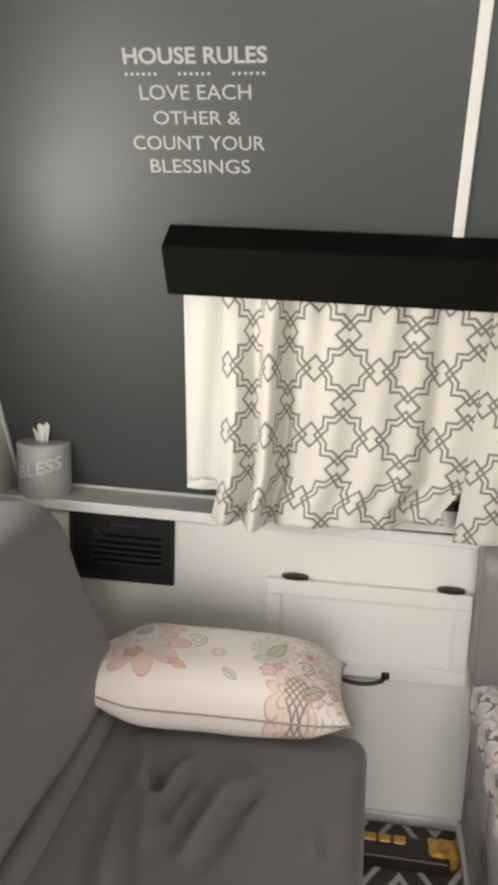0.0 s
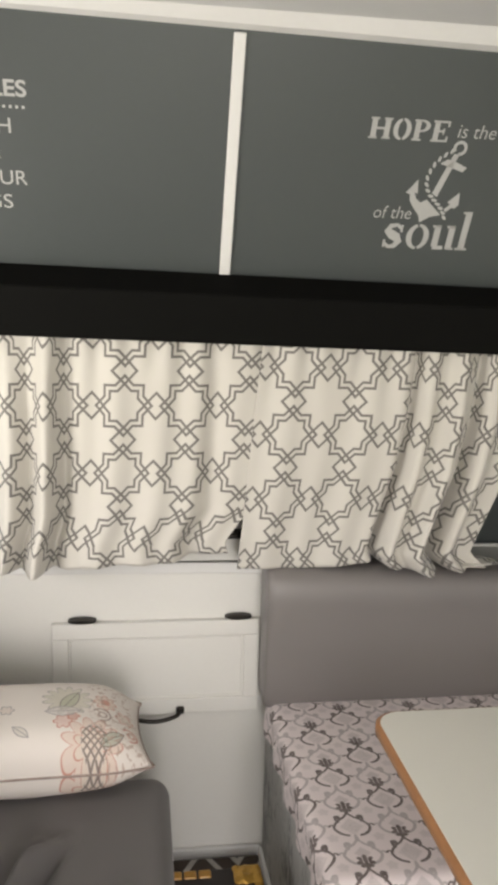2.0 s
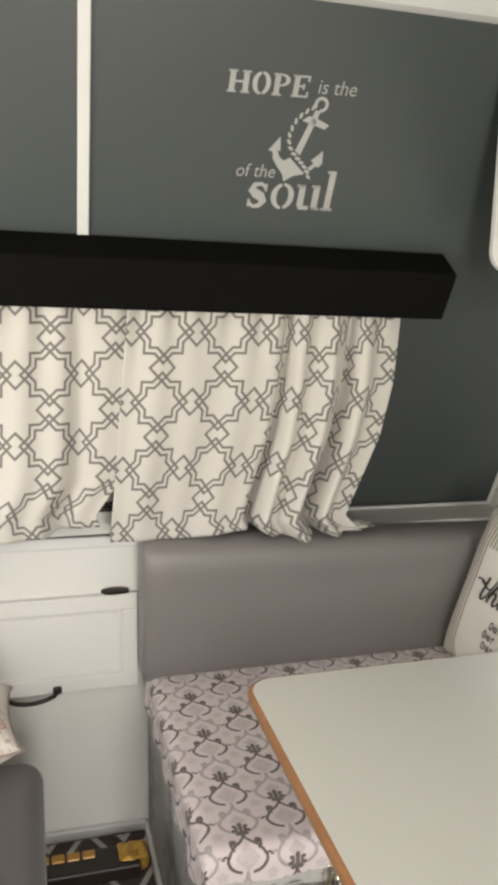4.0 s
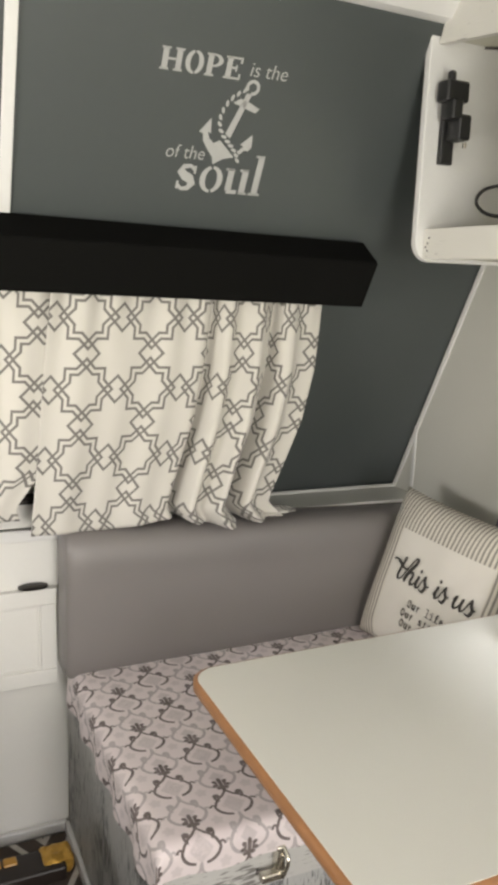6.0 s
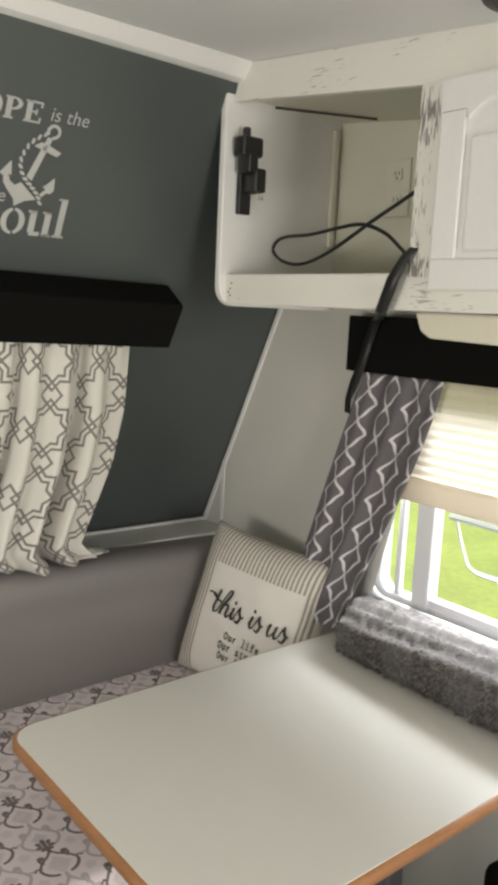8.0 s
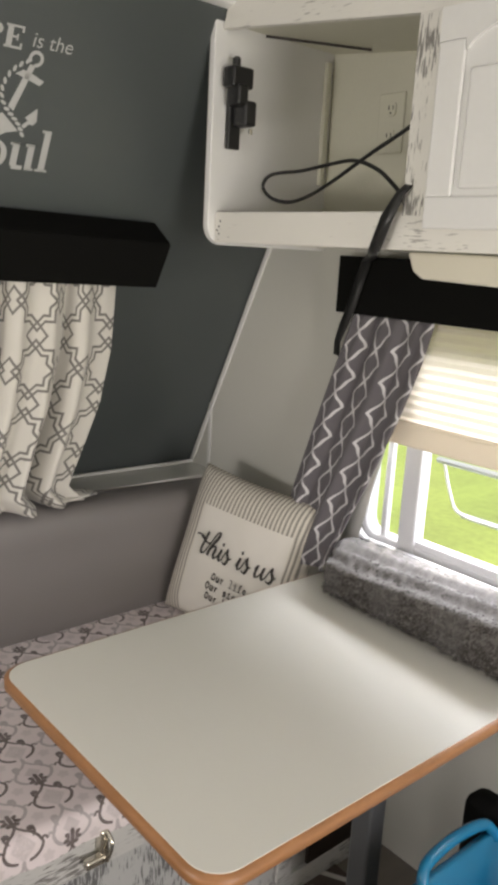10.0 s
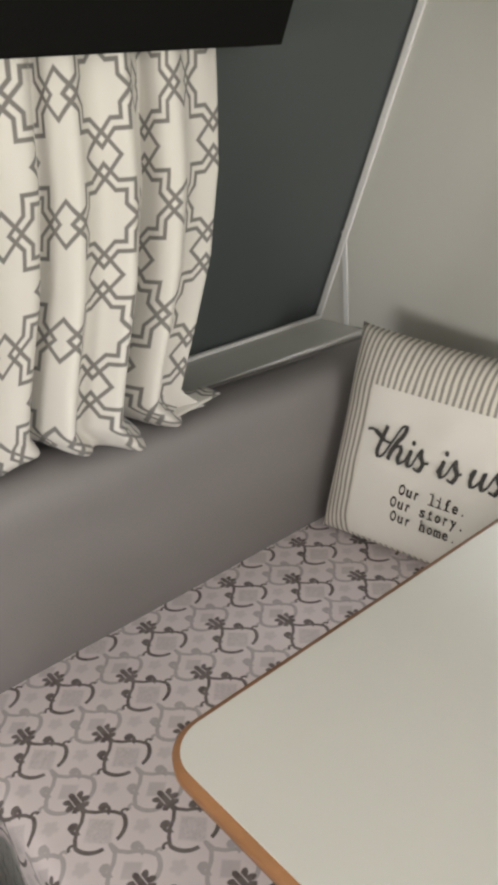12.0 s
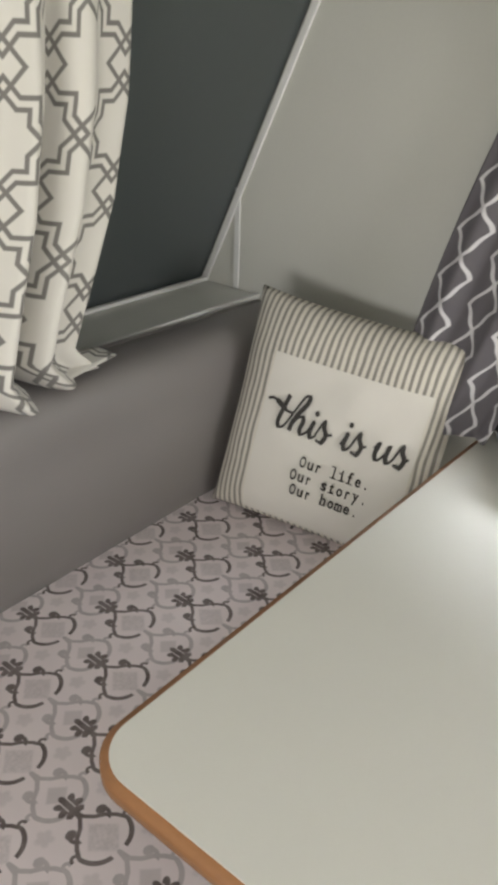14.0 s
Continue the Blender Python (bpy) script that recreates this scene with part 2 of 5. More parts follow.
    Ex.tree.links.new(col, b.inputs["Base Color"])
    b.inputs["Roughness"].default_value = 0.9
    bump(b, noise_value(700.0, 2.0), 0.2, 0.0006)
    return m


def ticking(name, half_w, half_h):
    """Ticking stripe with a plain cream panel in the middle."""
    m, b = start_material(name)
    u, v, _ = coords("UV")
    stripe = e_below(e_abs(e_frac(u * 78.0 + (noise_value(10.0, 2.0) - 0.5) * 0.9) - 0.5), 0.22, 0.06)
    col = blend((0.66, 0.62, 0.54), (0.20, 0.185, 0.165), stripe * (noise_value(60.0) * 0.3 + 0.7))
    edge = e_max(e_abs(u - 0.020) - half_w, e_abs(v + 0.040) - half_h)
    inside = e_below(edge, 0.0, 0.0012)
    col = blend(col, blend((0.66, 0.63, 0.57), (0.72, 0.69, 0.63), noise_value(12.0)), inside)
    seam = e_below(e_abs(edge), 0.0012, 0.0008)
    Ex.tree.links.new(col, b.inputs["Base Color"])
    b.inputs["Roughness"].default_value = 0.9
    bump(b, noise_value(700.0, 2.0) - seam * 2.0, 0.3, 0.0008)
    return m


M_WALL = surface("satin_charcoal_paint", (0.064, 0.073, 0.073), 0.42, 0.06, 2.0, 60.0, 0.04)
M_SIDE = surface("pale_wall_panel", (0.56, 0.552, 0.505), 0.50, 0.05, 2.0, 150.0, 0.08)
M_WHITE = surface("cream_white_paint", (0.84, 0.80, 0.685), 0.45, 0.05, 3.0, 90.0, 0.08)
# cream inside the overhead cabinet, its dim light put into the colour
M_BOARD_DIM = surface("dimmed_cream_board", (0.60, 0.585, 0.49), 0.55, 0.08, 4.0, 120.0, 0.08)
M_TRIM = surface("white_trim", (0.78, 0.76, 0.71), 0.42, 0.05, 6.0, 90.0, 0.06)
M_CEIL = surface("ceiling_panel", (0.74, 0.74, 0.73), 0.55, 0.05, 1.6, 140.0, 0.10)
M_LEDGE = surface("grey_ledge_laminate", (0.60, 0.60, 0.56), 0.33, 0.08, 5.0, 160.0, 0.05)
M_BLACK = surface("black_valance_cloth", (0.0045, 0.0045, 0.004), 0.85, 0.20, 4.0, 300.0, 0.15, spec=0.10)
M_BLACK_PLASTIC = surface("black_plastic", (0.014, 0.014, 0.014), 0.38, 0.15, 6.0, 200.0, 0.05)
M_IRON = surface("oiled_bronze", (0.03, 0.026, 0.022), 0.42, 0.2, 20.0, 200.0, 0.1, metal=0.7)
M_SOFA = surface("charcoal_stretch_cover", (0.128, 0.120, 0.120), 0.72, 0.10, 3.0, 500.0, 0.18, sheen=0.15)
M_VINYL = surface("taupe_vinyl", (0.198, 0.182, 0.177), 0.40, 0.07, 2.5, 380.0, 0.12)
M_LAMINATE = surface("cream_laminate", (0.85, 0.80, 0.66), 0.34, 0.03, 2.0, 220.0, 0.01)
M_OAK = surface("honey_oak", (0.34, 0.160, 0.066), 0.42, 0.30, 14.0, 70.0, 0.12, stretch=(1, 1, 8))
M_LETTER = surface("white_stencil_paint", (0.43, 0.43, 0.42), 0.6, 0.10, 30.0, 200.0, 0.1)
M_INK = surface("black_print", (0.05, 0.046, 0.042), 0.85, 0.2, 60.0, 400.0, 0.05)
M_DISTRESS_Y = distressed("distressed_white_rail", (0.76, 0.74, 0.69), (0.40, 0.385, 0.36), 0.285, (6, 0.7, 6))
M_DISTRESS_Z = distressed("distressed_white_stile", (0.76, 0.74, 0.69), (0.22, 0.21, 0.195), 0.375, (6, 6, 0.7))
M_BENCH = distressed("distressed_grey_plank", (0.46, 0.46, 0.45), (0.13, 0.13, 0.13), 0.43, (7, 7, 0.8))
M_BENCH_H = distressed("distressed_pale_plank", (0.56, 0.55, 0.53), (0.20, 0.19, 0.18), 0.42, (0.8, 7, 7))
M_CURTAIN = star_lattice("star_lattice_cotton", (0.62, 0.595, 0.545), (0.170, 0.160, 0.148), 0.151, 0.163, 0.0190)
M_LINING = surface("white_curtain_lining", (0.60, 0.59, 0.55), 0.8, 0.05, 5.0, 500.0, 0.1)
M_GREY_CURTAIN = diamond_lattice("grey_trellis_cotton", (0.105, 0.095, 0.105), (0.62, 0.60, 0.61), 0.086, 0.0043)
M_DAMASK = damask("damask_cotton")
M_FLORAL = floral("floral_cotton")
M_TICKING = ticking("ticking_cotton", 0.147, 0.156)
M_PIPING = surface("printed_piping", (0.34, 0.27, 0.24), 0.9, 0.5, 40.0, 200.0, 0.1)
M_FUR = surface("grey_fur", (0.125, 0.115, 0.108), 0.9, 0.55, 22.0, 130.0, 0.6, sheen=0.4, stretch=(1, 2.5, 1))
def thin_cloth(name, color, through_share):
    """Cloth that lets part of the light through."""
    m = surface(name, color, 0.8, 0.06, 5.0, 300.0, 0.1)
    t = m.node_tree
    b = t.nodes["Principled BSDF"]
    tr = t.nodes.new("ShaderNodeBsdfTranslucent")
    tr.inputs[0].default_value = (*color, 1)
    mx = t.nodes.new("ShaderNodeMixShader")
    mx.inputs[0].default_value = through_share
    t.links.new(b.outputs[0], mx.inputs[1])
    t.links.new(tr.outputs[0], mx.inputs[2])
    t.links.new(mx.outputs[0], t.nodes["Material Output"].inputs[0])
    return m


M_BLIND = thin_cloth("cream_pleated_blind", (0.69, 0.63, 0.54), 0.42)
M_PVC = surface("white_window_plastic", (0.62, 0.62, 0.64), 0.35, 0.03, 5.0, 100.0, 0.02)
M_STEEL = surface("bright_steel", (0.72, 0.66, 0.58), 0.22, 0.08, 20.0, 200.0, 0.03, metal=1.0)
M_GALV = surface("grey_tin", (0.46, 0.46, 0.45), 0.45, 0.16, 16.0, 120.0, 0.08, metal=0.2)
M_TISSUE = surface("tissue_paper", (0.82, 0.81, 0.78), 0.9, 0.04, 20.0, 300.0, 0.2)
M_BLUE = surface("blue_plastic", (0.01, 0.16, 0.30), 0.22, 0.1, 8.0, 100.0, 0.02)
M_AMBER = surface("amber_plastic", (0.55, 0.28, 0.035), 0.3, 0.25, 30.0, 160.0, 0.1)
M_GOLD = surface("gold_foil", (0.62, 0.36, 0.07), 0.32, 0.35, 40.0, 120.0, 0.6, metal=0.6)
M_BROWNBOX = surface("dark_brown_case", (0.018, 0.011, 0.008), 0.45, 0.3, 12.0, 160.0, 0.1)
M_GRASS = surface("grass", (0.30, 0.36, 0.075), 0.9, 0.5, 0.9, 14.0, 0.5)


def zigzag(name):
    m, b = start_material(name)
    x, y, _ = coords("Object")
    tri = e_abs(e_frac(x / 0.20) - 0.5) * 0.34
    k = e_below(e_abs(e_frac((y + tri) / 0.115) - 0.5), 0.13, 0.02)
    col = blend((0.085, 0.065, 0.055), (0.66, 0.63, 0.58), k)
    Ex.tree.links.new(blend(col, (0.05, 0.04, 0.035), noise_value(90.0) * 0.35), b.inputs["Base Color"])
    b.inputs["Roughness"].default_value = 0.92
    bump(b, noise_value(300.0), 0.6, 0.002)
    return m


M_RUG = zigzag("zigzag_rug")


def pane_glass(name):
    m, b = start_material(name)
    b.inputs["Base Color"].default_value = (0.95, 0.98, 0.97, 1)
    b.inputs["Roughness"].default_value = 0.02
    b.inputs["Transmission Weight"].default_value = 1.0
    b.inputs["IOR"].default_value = 1.05
    return m


M_GLASS = pane_glass("window_glass")


# ---- mesh helpers ----
def mesh_from(bm, name, material, smooth=False):
    me = bpy.data.meshes.new(name)
    bmesh.ops.recalc_face_normals(bm, faces=bm.faces[:])
    bm.to_mesh(me)
    bm.free()
    me.materials.append(material)
    if smooth:
        for p in me.polygons:
            p.use_smooth = True
    return me


def thing(name, label, category, group="", kind="", at=(0, 0, 0)):
    ob = new(name)
    ob.location = at
    ob.empty_display_size = 0.05
    return tagged(ob, label, category, group, kind)


def solid(name, bm, material, label, category, group="", kind="", smooth=False):
    return tagged(new(name, mesh_from(bm, name, material, smooth)), label, category, group, kind)


def part(name, bm, material, parent, label="", smooth=False):
    ob = new(name, mesh_from(bm, name, material, smooth))
    ob.parent = parent
    top = parent
    off = Vector((0, 0, 0))
    while top is not None:
        off += top.location
        top = top.parent
    ob.data.transform(Matrix.Translation(-off))
    if label:
        ob["label"] = label
    return ob


def box(x0, x1, y0, y1, z0, z1, bevel=0.0, seg=2, bm=None):
    made = bmesh.new()
    bmesh.ops.create_cube(made, size=1.0)
    for v in made.verts:
        v.co = Vector(((x0 + x1) / 2 + v.co.x * (x1 - x0), (y0 + y1) / 2 + v.co.y * (y1 - y0), (z0 + z1) / 2 + v.co.z * (z1 - z0)))
    if bevel:
        bmesh.ops.bevel(made, geom=made.edges[:], offset=bevel, segments=seg, affect='EDGES', profile=0.5)
    return join(bm, made)


def join(bm, made):
    if bm is None:
        return made
    tmp = bpy.data.meshes.new("tmp")
    made.to_mesh(tmp)
    made.free()
    bm.from_mesh(tmp)
    bpy.data.meshes.remove(tmp)
    return bm


def extrude_poly(pts, axis, a, b, bevel=0.0, bm=None, seg=2):
    """A prism of a polygon: axis 'x' takes (y, z) points, 'y' (x, z), 'z' (x, y)."""
    made = bmesh.new()

    def place(p, w):
        return {"x": (w, p[0], p[1]), "y": (p[0], w, p[1]), "z": (p[0], p[1], w)}[axis]
    lo = [made.verts.new(place(p, a)) for p in pts]
    hi = [made.verts.new(place(p, b)) for p in pts]
    made.faces.new(lo)
    made.faces.new(hi[::-1])
    for i in range(len(pts)):
        j = (i + 1) % len(pts)
        made.faces.new((lo[i], hi[i], hi[j], lo[j]))
    bmesh.ops.recalc_face_normals(made, faces=made.faces[:])
    if bevel:
        bmesh.ops.bevel(made, geom=made.edges[:], offset=bevel, segments=seg, affect='EDGES', profile=0.5)
    return join(bm, made)


def rounded_rect(x0, x1, y0, y1, r, n=6):
    pts = []
    for cx, cy, a0 in ((x1 - r, y1 - r, 0), (x0 + r, y1 - r, 90), (x0 + r, y0 + r, 180), (x1 - r, y0 + r, 270)):
        for i in range(n + 1):
            a = radians(a0 + 90 * i / n)
            pts.append((cx + r * math.cos(a), cy + r * math.sin(a)))
    return pts


def grid_mesh(nu, nv, fn, uv=None):
    """A sheet of nu x nv cells; fn(i/nu, j/nv) gives the place, uv the cloth coordinates."""
    bm = bmesh.new()
    vs = [[bm.verts.new(fn(i / nu, j / nv)) for j in range(nv + 1)] for i in range(nu + 1)]
    lay = bm.loops.layers.uv.new("UVMap") if uv else None
    for i in range(nu):
        for j in range(nv):
            f = bm.faces.new((vs[i][j], vs[i + 1][j], vs[i + 1][j + 1], vs[i][j + 1]))
            if uv:
                for loop, (a, b) in zip(f.loops, ((i, j), (i + 1, j), (i + 1, j + 1), (i, j + 1))):
                    loop[lay].uv = uv(a / nu, b / nv)
    return bm


def tube(points, radius, closed=False, sides=8, bm=None):
    """A round cord through the points, smoothed."""
    pts = [Vector(p) for p in points]
    fine = []
    n = len(pts)
    for i in range(n if closed else n - 1):
        p0, p1, p2, p3 = pts[max(i - 1, 0)], pts[i], pts[(i + 1) % n], pts[min(i + 2, n - 1)]
        for k in range(8):
            t = k / 8
            fine.append(0.5 * ((2 * p1) + (p2 - p0) * t + (2 * p0 - 5 * p1 + 4 * p2 - p3) * t * t + (3 * p1 - p0 - 3 * p2 + p3) * t ** 3))
    fine.append(pts[-1])
    made = bmesh.new()
    rings = []
    for i, p in enumerate(fine):
        d = (fine[min(i + 1, len(fine) - 1)] - fine[max(i - 1, 0)]).normalized()
        side = d.cross(Vector((0.13, 0.21, 0.97))).normalized()
        up = side.cross(d)
        rings.append([made.verts.new(p + radius * (math.cos(2 * math.pi * k / sides) * side + math.sin(2 * math.pi * k / sides) * up)) for k in range(sides)])
    for a, b in zip(rings, rings[1:]):
        for k in range(sides):
            made.faces.new((a[k], a[(k + 1) % sides], b[(k + 1) % sides], b[k]))
    made.faces.new(rings[0][::-1])
    made.faces.new(rings[-1])
    return join(bm, made)


def lathe(profile, center, sides=40, bm=None):
    """A turned shape from (radius, z) points."""
    made = bmesh.new()
    cx, cy, cz = center
    rings = [[made.verts.new((cx + r * math.cos(2 * math.pi * k / sides), cy + r * math.sin(2 * math.pi * k / sides), cz + z)) for k in range(sides)] for r, z in profile]
    for a, b in zip(rings, rings[1:]):
        for k in range(sides):
            made.faces.new((a[k], a[(k + 1) % sides], b[(k + 1) % sides], b[k]))
    made.faces.new(rings[0][::-1])
    made.faces.new(rings[-1])
    return join(bm, made)


def letters(text, w, h, lean=0.0, weight=0.0, depth=0.0006):
    """Flat lettering in the x-y plane that fills the box (0, 0) to (w, h)."""
    cu = bpy.data.curves.new("letters", 'FONT')
    cu.body, cu.shear, cu.offset, cu.resolution_u = text, lean, weight, 4
    ob = new("letters", cu)
    me = bpy.data.meshes.new_from_object(ob.evaluated_get(bpy.context.evaluated_depsgraph_get()))
    bpy.data.objects.remove(ob)
    bpy.data.curves.remove(cu)
    bm = bmesh.new()
    bm.from_mesh(me)
    bpy.data.meshes.remove(me)
    xs, ys = [v.co.x for v in bm.verts], [v.co.y for v in bm.verts]
    x0, x1, y0, y1 = min(xs), max(xs), min(ys), max(ys)
    for v in bm.verts:
        v.co = Vector(((v.co.x - x0) / (x1 - x0) * w, (v.co.y - y0) / (y1 - y0) * h, 0))
    return bm


def smoothstep(a, b, x):
    t = min(1, max(0, (x - a) / (b - a)))
    return t * t * (3 - 2 * t)


def lerp_table(rows, x):
    if x <= rows[0][0]:
        return rows[0][1]
    for (a, va), (b, vb) in zip(rows, rows[1:]):
        if x <= b:
            return va + (vb - va) * (x - a) / (b - a)
    return rows[-1][1]


# ---- the shell of the trailer ----
X0, X1 = -0.86, 1.56          # side walls
SLOPE, FOOT = 0.4727, 2.550     # raked front wall: y = FOOT - SLOPE * z
YF, YB = 2.0, -2.0             # low front wall, rear wall


def front_y(z):
    return FOOT - SLOPE * z


def ledge_z(x):
    return 0.870 - 0.014 * x


def raked(x, z, lift=0.0):
    """Pose on the raked front wall: x along it, y up it, z off it into the room."""
    up = Vector((0, -SLOPE, 1)).normalized()
    side = Vector((1, 0, 0))
    out = side.cross(up)
    m = Matrix((side, up, out)).transposed().to_4x4()
    return Matrix.Translation(Vector((x, front_y(z), z)) + out * lift) @ m


def ceiling_z(y):
    return lerp_table([(-3, 1.965), (0.57, 1.972), (1.64, 2.080), (3, 2.09)], y)


solid("floor", box(X0 - 0.05, X1 + 0.05, YB - 0.05, YF + 0.2, -0.06, 0.0), surface("vinyl_floor", (0.16, 0.14, 0.12), 0.45, 0.2, 4.0, 60.0, 0.1, stretch=(1, 6, 1)), "brown wood-look vinyl floor", "floor", kind="structure")
solid("wall_front_lower", box(X0, X1, YF, YF + 0.04, 0.0, 0.840), M_WHITE, "cream painted low wall below the ledge", "wall", kind="structure")
solid("wall_front", extrude_poly([(front_y(0.70), 0.70), (front_y(2.13), 2.13), (front_y(2.13) + 0.05, 2.13), (front_y(0.70) + 0.05, 0.70)], "x", X0 - 0.04, X1 + 0.04), M_WALL, "raked front wall painted satin charcoal grey", "wall", kind="structure")
solid("wall_rear_left", box(X0 - 0.05, 0.0, YB - 0.05, YB, 0, 2.1), M_SIDE, "pale rear wall", "wall", kind="structure")
solid("wall_rear_right", box(0.9, X1 + 0.05, YB - 0.05, YB, 0, 2.1), M_SIDE, "pale rear wall", "wall", kind="structure")
solid("wall_rear_top", box(0.0, 0.9, YB - 0.05, YB, 1.90, 2.1), M_SIDE, "unseen pale rear wall above the opening added for the fill light", "wall", kind="structure")


def side_wall(name, x0, x1, wy0, wy1, wz0, wz1):
    bm = bmesh.new()
    pts = rounded_rect(wy0, wy1, wz0, wz1, 0.06, 6)
    ya, yb, za, zb = YB, YF + 0.20, 0.0, 2.15
    for x in (x0, x1):
        ring = [bm.verts.new((x, p[0], p[1])) for p in pts]
        c = [bm.verts.new((x, yb, zb)), bm.verts.new((x, ya, zb)), bm.verts.new((x, ya, za)), bm.verts.new((x, yb, za))]
        k = len(pts) // 4
        for q in range(4):
            seq = ring[q * k:(q + 1) * k]
            nxt = ring[((q + 1) * k) % len(ring)]
            for i in range(len(seq) - 1):
                bm.faces.new((c[q], seq[i], seq[i + 1]))
            bm.faces.new((c[q], seq[-1], nxt, c[(q + 1) % 4]))
    bm.verts.ensure_lookup_table()
    n = len(pts)
    tot = n + 4
    for i in range(n):
        j = (i + 1) % n
        bm.faces.new((bm.verts[i], bm.verts[j], bm.verts[tot + j], bm.verts[tot + i]))
    return solid(name, bm, M_SIDE, "pale grey-cream side wall panel with a window opening", "wall", kind="structure")


WY0, WY1, WZ0, WZ1 = 0.45, 1.408, 0.8135, 1.391
side_wall("wall_right", X1, X1 + 0.05, WY0, WY1, WZ0, WZ1)
side_wall("wall_left", X0 - 0.05, X0, 0.50, 1.40, 0.88, 1.36)

ceil = bmesh.new()
cy = [YB - 0.05, 0.57, 1.64, 1.82]
lo = [[ceil.verts.new((x, y, ceiling_z(y))) for x in (X0 - 0.05, X1 + 0.05)] for y in cy]
hi = [[ceil.verts.new((x, y, ceiling_z(y) + 0.05)) for x in (X0 - 0.05, X1 + 0.05)] for y in cy]
for a in range(3):
    ceil.faces.new((lo[a][0], lo[a][1], lo[a + 1][1], lo[a + 1][0]))
    ceil.faces.new((hi[a][0], hi[a + 1][0], hi[a + 1][1], hi[a][1]))
    for k in (0, 1):
        ceil.faces.new((lo[a][k], lo[a + 1][k], hi[a + 1][k], hi[a][k]))
ceil.faces.new((lo[0][0], hi[0][0], hi[0][1], lo[0][1]))
ceil.faces.new((lo[3][0], lo[3][1], hi[3][1], hi[3][0]))
solid("ceiling", ceil, M_CEIL, "white panelled trailer ceiling", "ceiling", kind="structure")

# white crown strip where the raked wall meets the ceiling
zc = 2.042
crown = extrude_poly([(front_y(zc) - 0.004, zc), (front_y(zc) - 0.022, zc + 0.004), (front_y(zc) - 0.045, zc + 0.030), (front_y(zc) - 0.048, zc + 0.05), (front_y(zc) + 0.02, zc + 0.05), (front_y(zc) + 0.02, zc)], "x", X0, X1)
for v in crown.verts:
    v.co.z -= 0.0135 * (v.co.x - 0.6)
solid("trim_crown", crown, M_TRIM, "white crown strip along the ceiling", "trim", kind="structure", smooth=False)
# batten on the raked wall
batten = box(-0.012, 0.012, 0, (zc - 1.593) / 0.9041, 0.0, 0.008, 0.002, 1)
batten.transform(raked(0.3145, 1.593))
solid("trim_batten", batten, M_TRIM, "narrow white batten on the charcoal wall", "trim", kind="structure")

# ledge along the foot of the raked wall
ledge = box(X0, X1, 1.986, 2.17, -0.022, 0.0, 0.006, 2)
for v in ledge.verts:
    v.co.z += ledge_z(v.co.x)
solid("ledge", ledge, M_LEDGE, "grey laminate ledge below the charcoal wall", "ledge", kind="structure")
lip = box(X0, X1, 1.976, 1.9875, -0.026, 0.004, 0.004, 2)
for v in lip.verts:
    v.co.z += ledge_z(v.co.x)
solid("trim_ledge_lip", lip, M_TRIM, "white moulding along the ledge front", "trim", kind="structure")
foot = box(X0, X1, -0.012, 0.002, 0.0, 0.008, 0.002, 1)
foot.transform(Matrix.Translation((0, front_y(0.862) - 0.006, 0)))
for v in foot.verts:
    v.co.z += ledge_z(v.co.x)
solid("trim_wall_foot", foot, M_TRIM, "pale bead where wall and ledge meet", "trim", kind="structure")
for nm, xx in (("trim_corner_right", X1 - 0.006), ("trim_corner_left", X0)):
    solid(nm, extrude_poly([(front_y(0.85) - 0.006, 0.85), (front_y(2.03) - 0.006, 2.03), (front_y(2.03) - 0.020, 2.025), (front_y(0.85) - 0.020, 0.845)], "x", xx, xx + 0.006, 0.0015, None, 1), M_TRIM, "white corner strip beside the raked wall", "trim", kind="structure")
solid("trim_seam", box(X1 - 0.0045, X1 - 0.0005, 2.036, 2.050, ledge_z(X1), 1.060, 0.001, 1), M_TRIM, "white upright seam strip on the side wall", "trim", kind="structure")
solid("baseboard", box(0.0, 0.466, YF - 0.014, YF, 0.0, 0.032, 0.004, 2), M_TRIM, "white baseboard along the low wall", "baseboard", kind="structure")

rug = solid("rug", grid_mesh(30, 30, lambda s, t: (-0.10 + 1.5 * s, 0.05 + 1.93 * t, 0.006 + 0.001 * math.sin(40 * s) * math.sin(31 * t))), M_RUG, "dark brown rug with white zigzag lines", "rug")

# ---- outdoors ----
solid("ground", box(-60, 60, -60, 60, -0.75, -0.65), M_GRASS, "sunlit green lawn outside the trailer", "lawn", kind="structure")
hedge = bmesh.new()
for i in range(900):
    a = random.uniform(-1.3, 1.0)
    r = random.uniform(16, 19)
    p = Vector((r * math.cos(a), r * math.sin(a), random.uniform(-0.6, 3.4) * random.uniform(0.4, 1)))
    s = random.uniform(0.3, 0.7)
    q = [hedge.verts.new(p + Vector((random.uniform(-s, s), random.uniform(-s, s), random.uniform(-s, s)))) for _ in range(4)]
    hedge.faces.new((q[0], q[1], q[2]))
    hedge.faces.new((q[0], q[2], q[3]))
solid("hedge", hedge, surface("hedge_leaves", (0.07, 0.11, 0.03), 0.8, 0.5, 1.0, 10.0, 0.2), "green hedge at the far side of the lawn", "hedge", kind="stuff")

# ---- stencilled signs on the raked wall ----


def sign_line(parent, text, x0, x1, z0, z1, lean=0.0, weight=0.0, name="lettering"):
    bm = letters(text, x1 - x0, (z1 - z0) / 0.9041, lean, weight)
    bm.transform(raked(x0, z0, 0.0012))
    return part(name, bm, M_LETTER, parent)


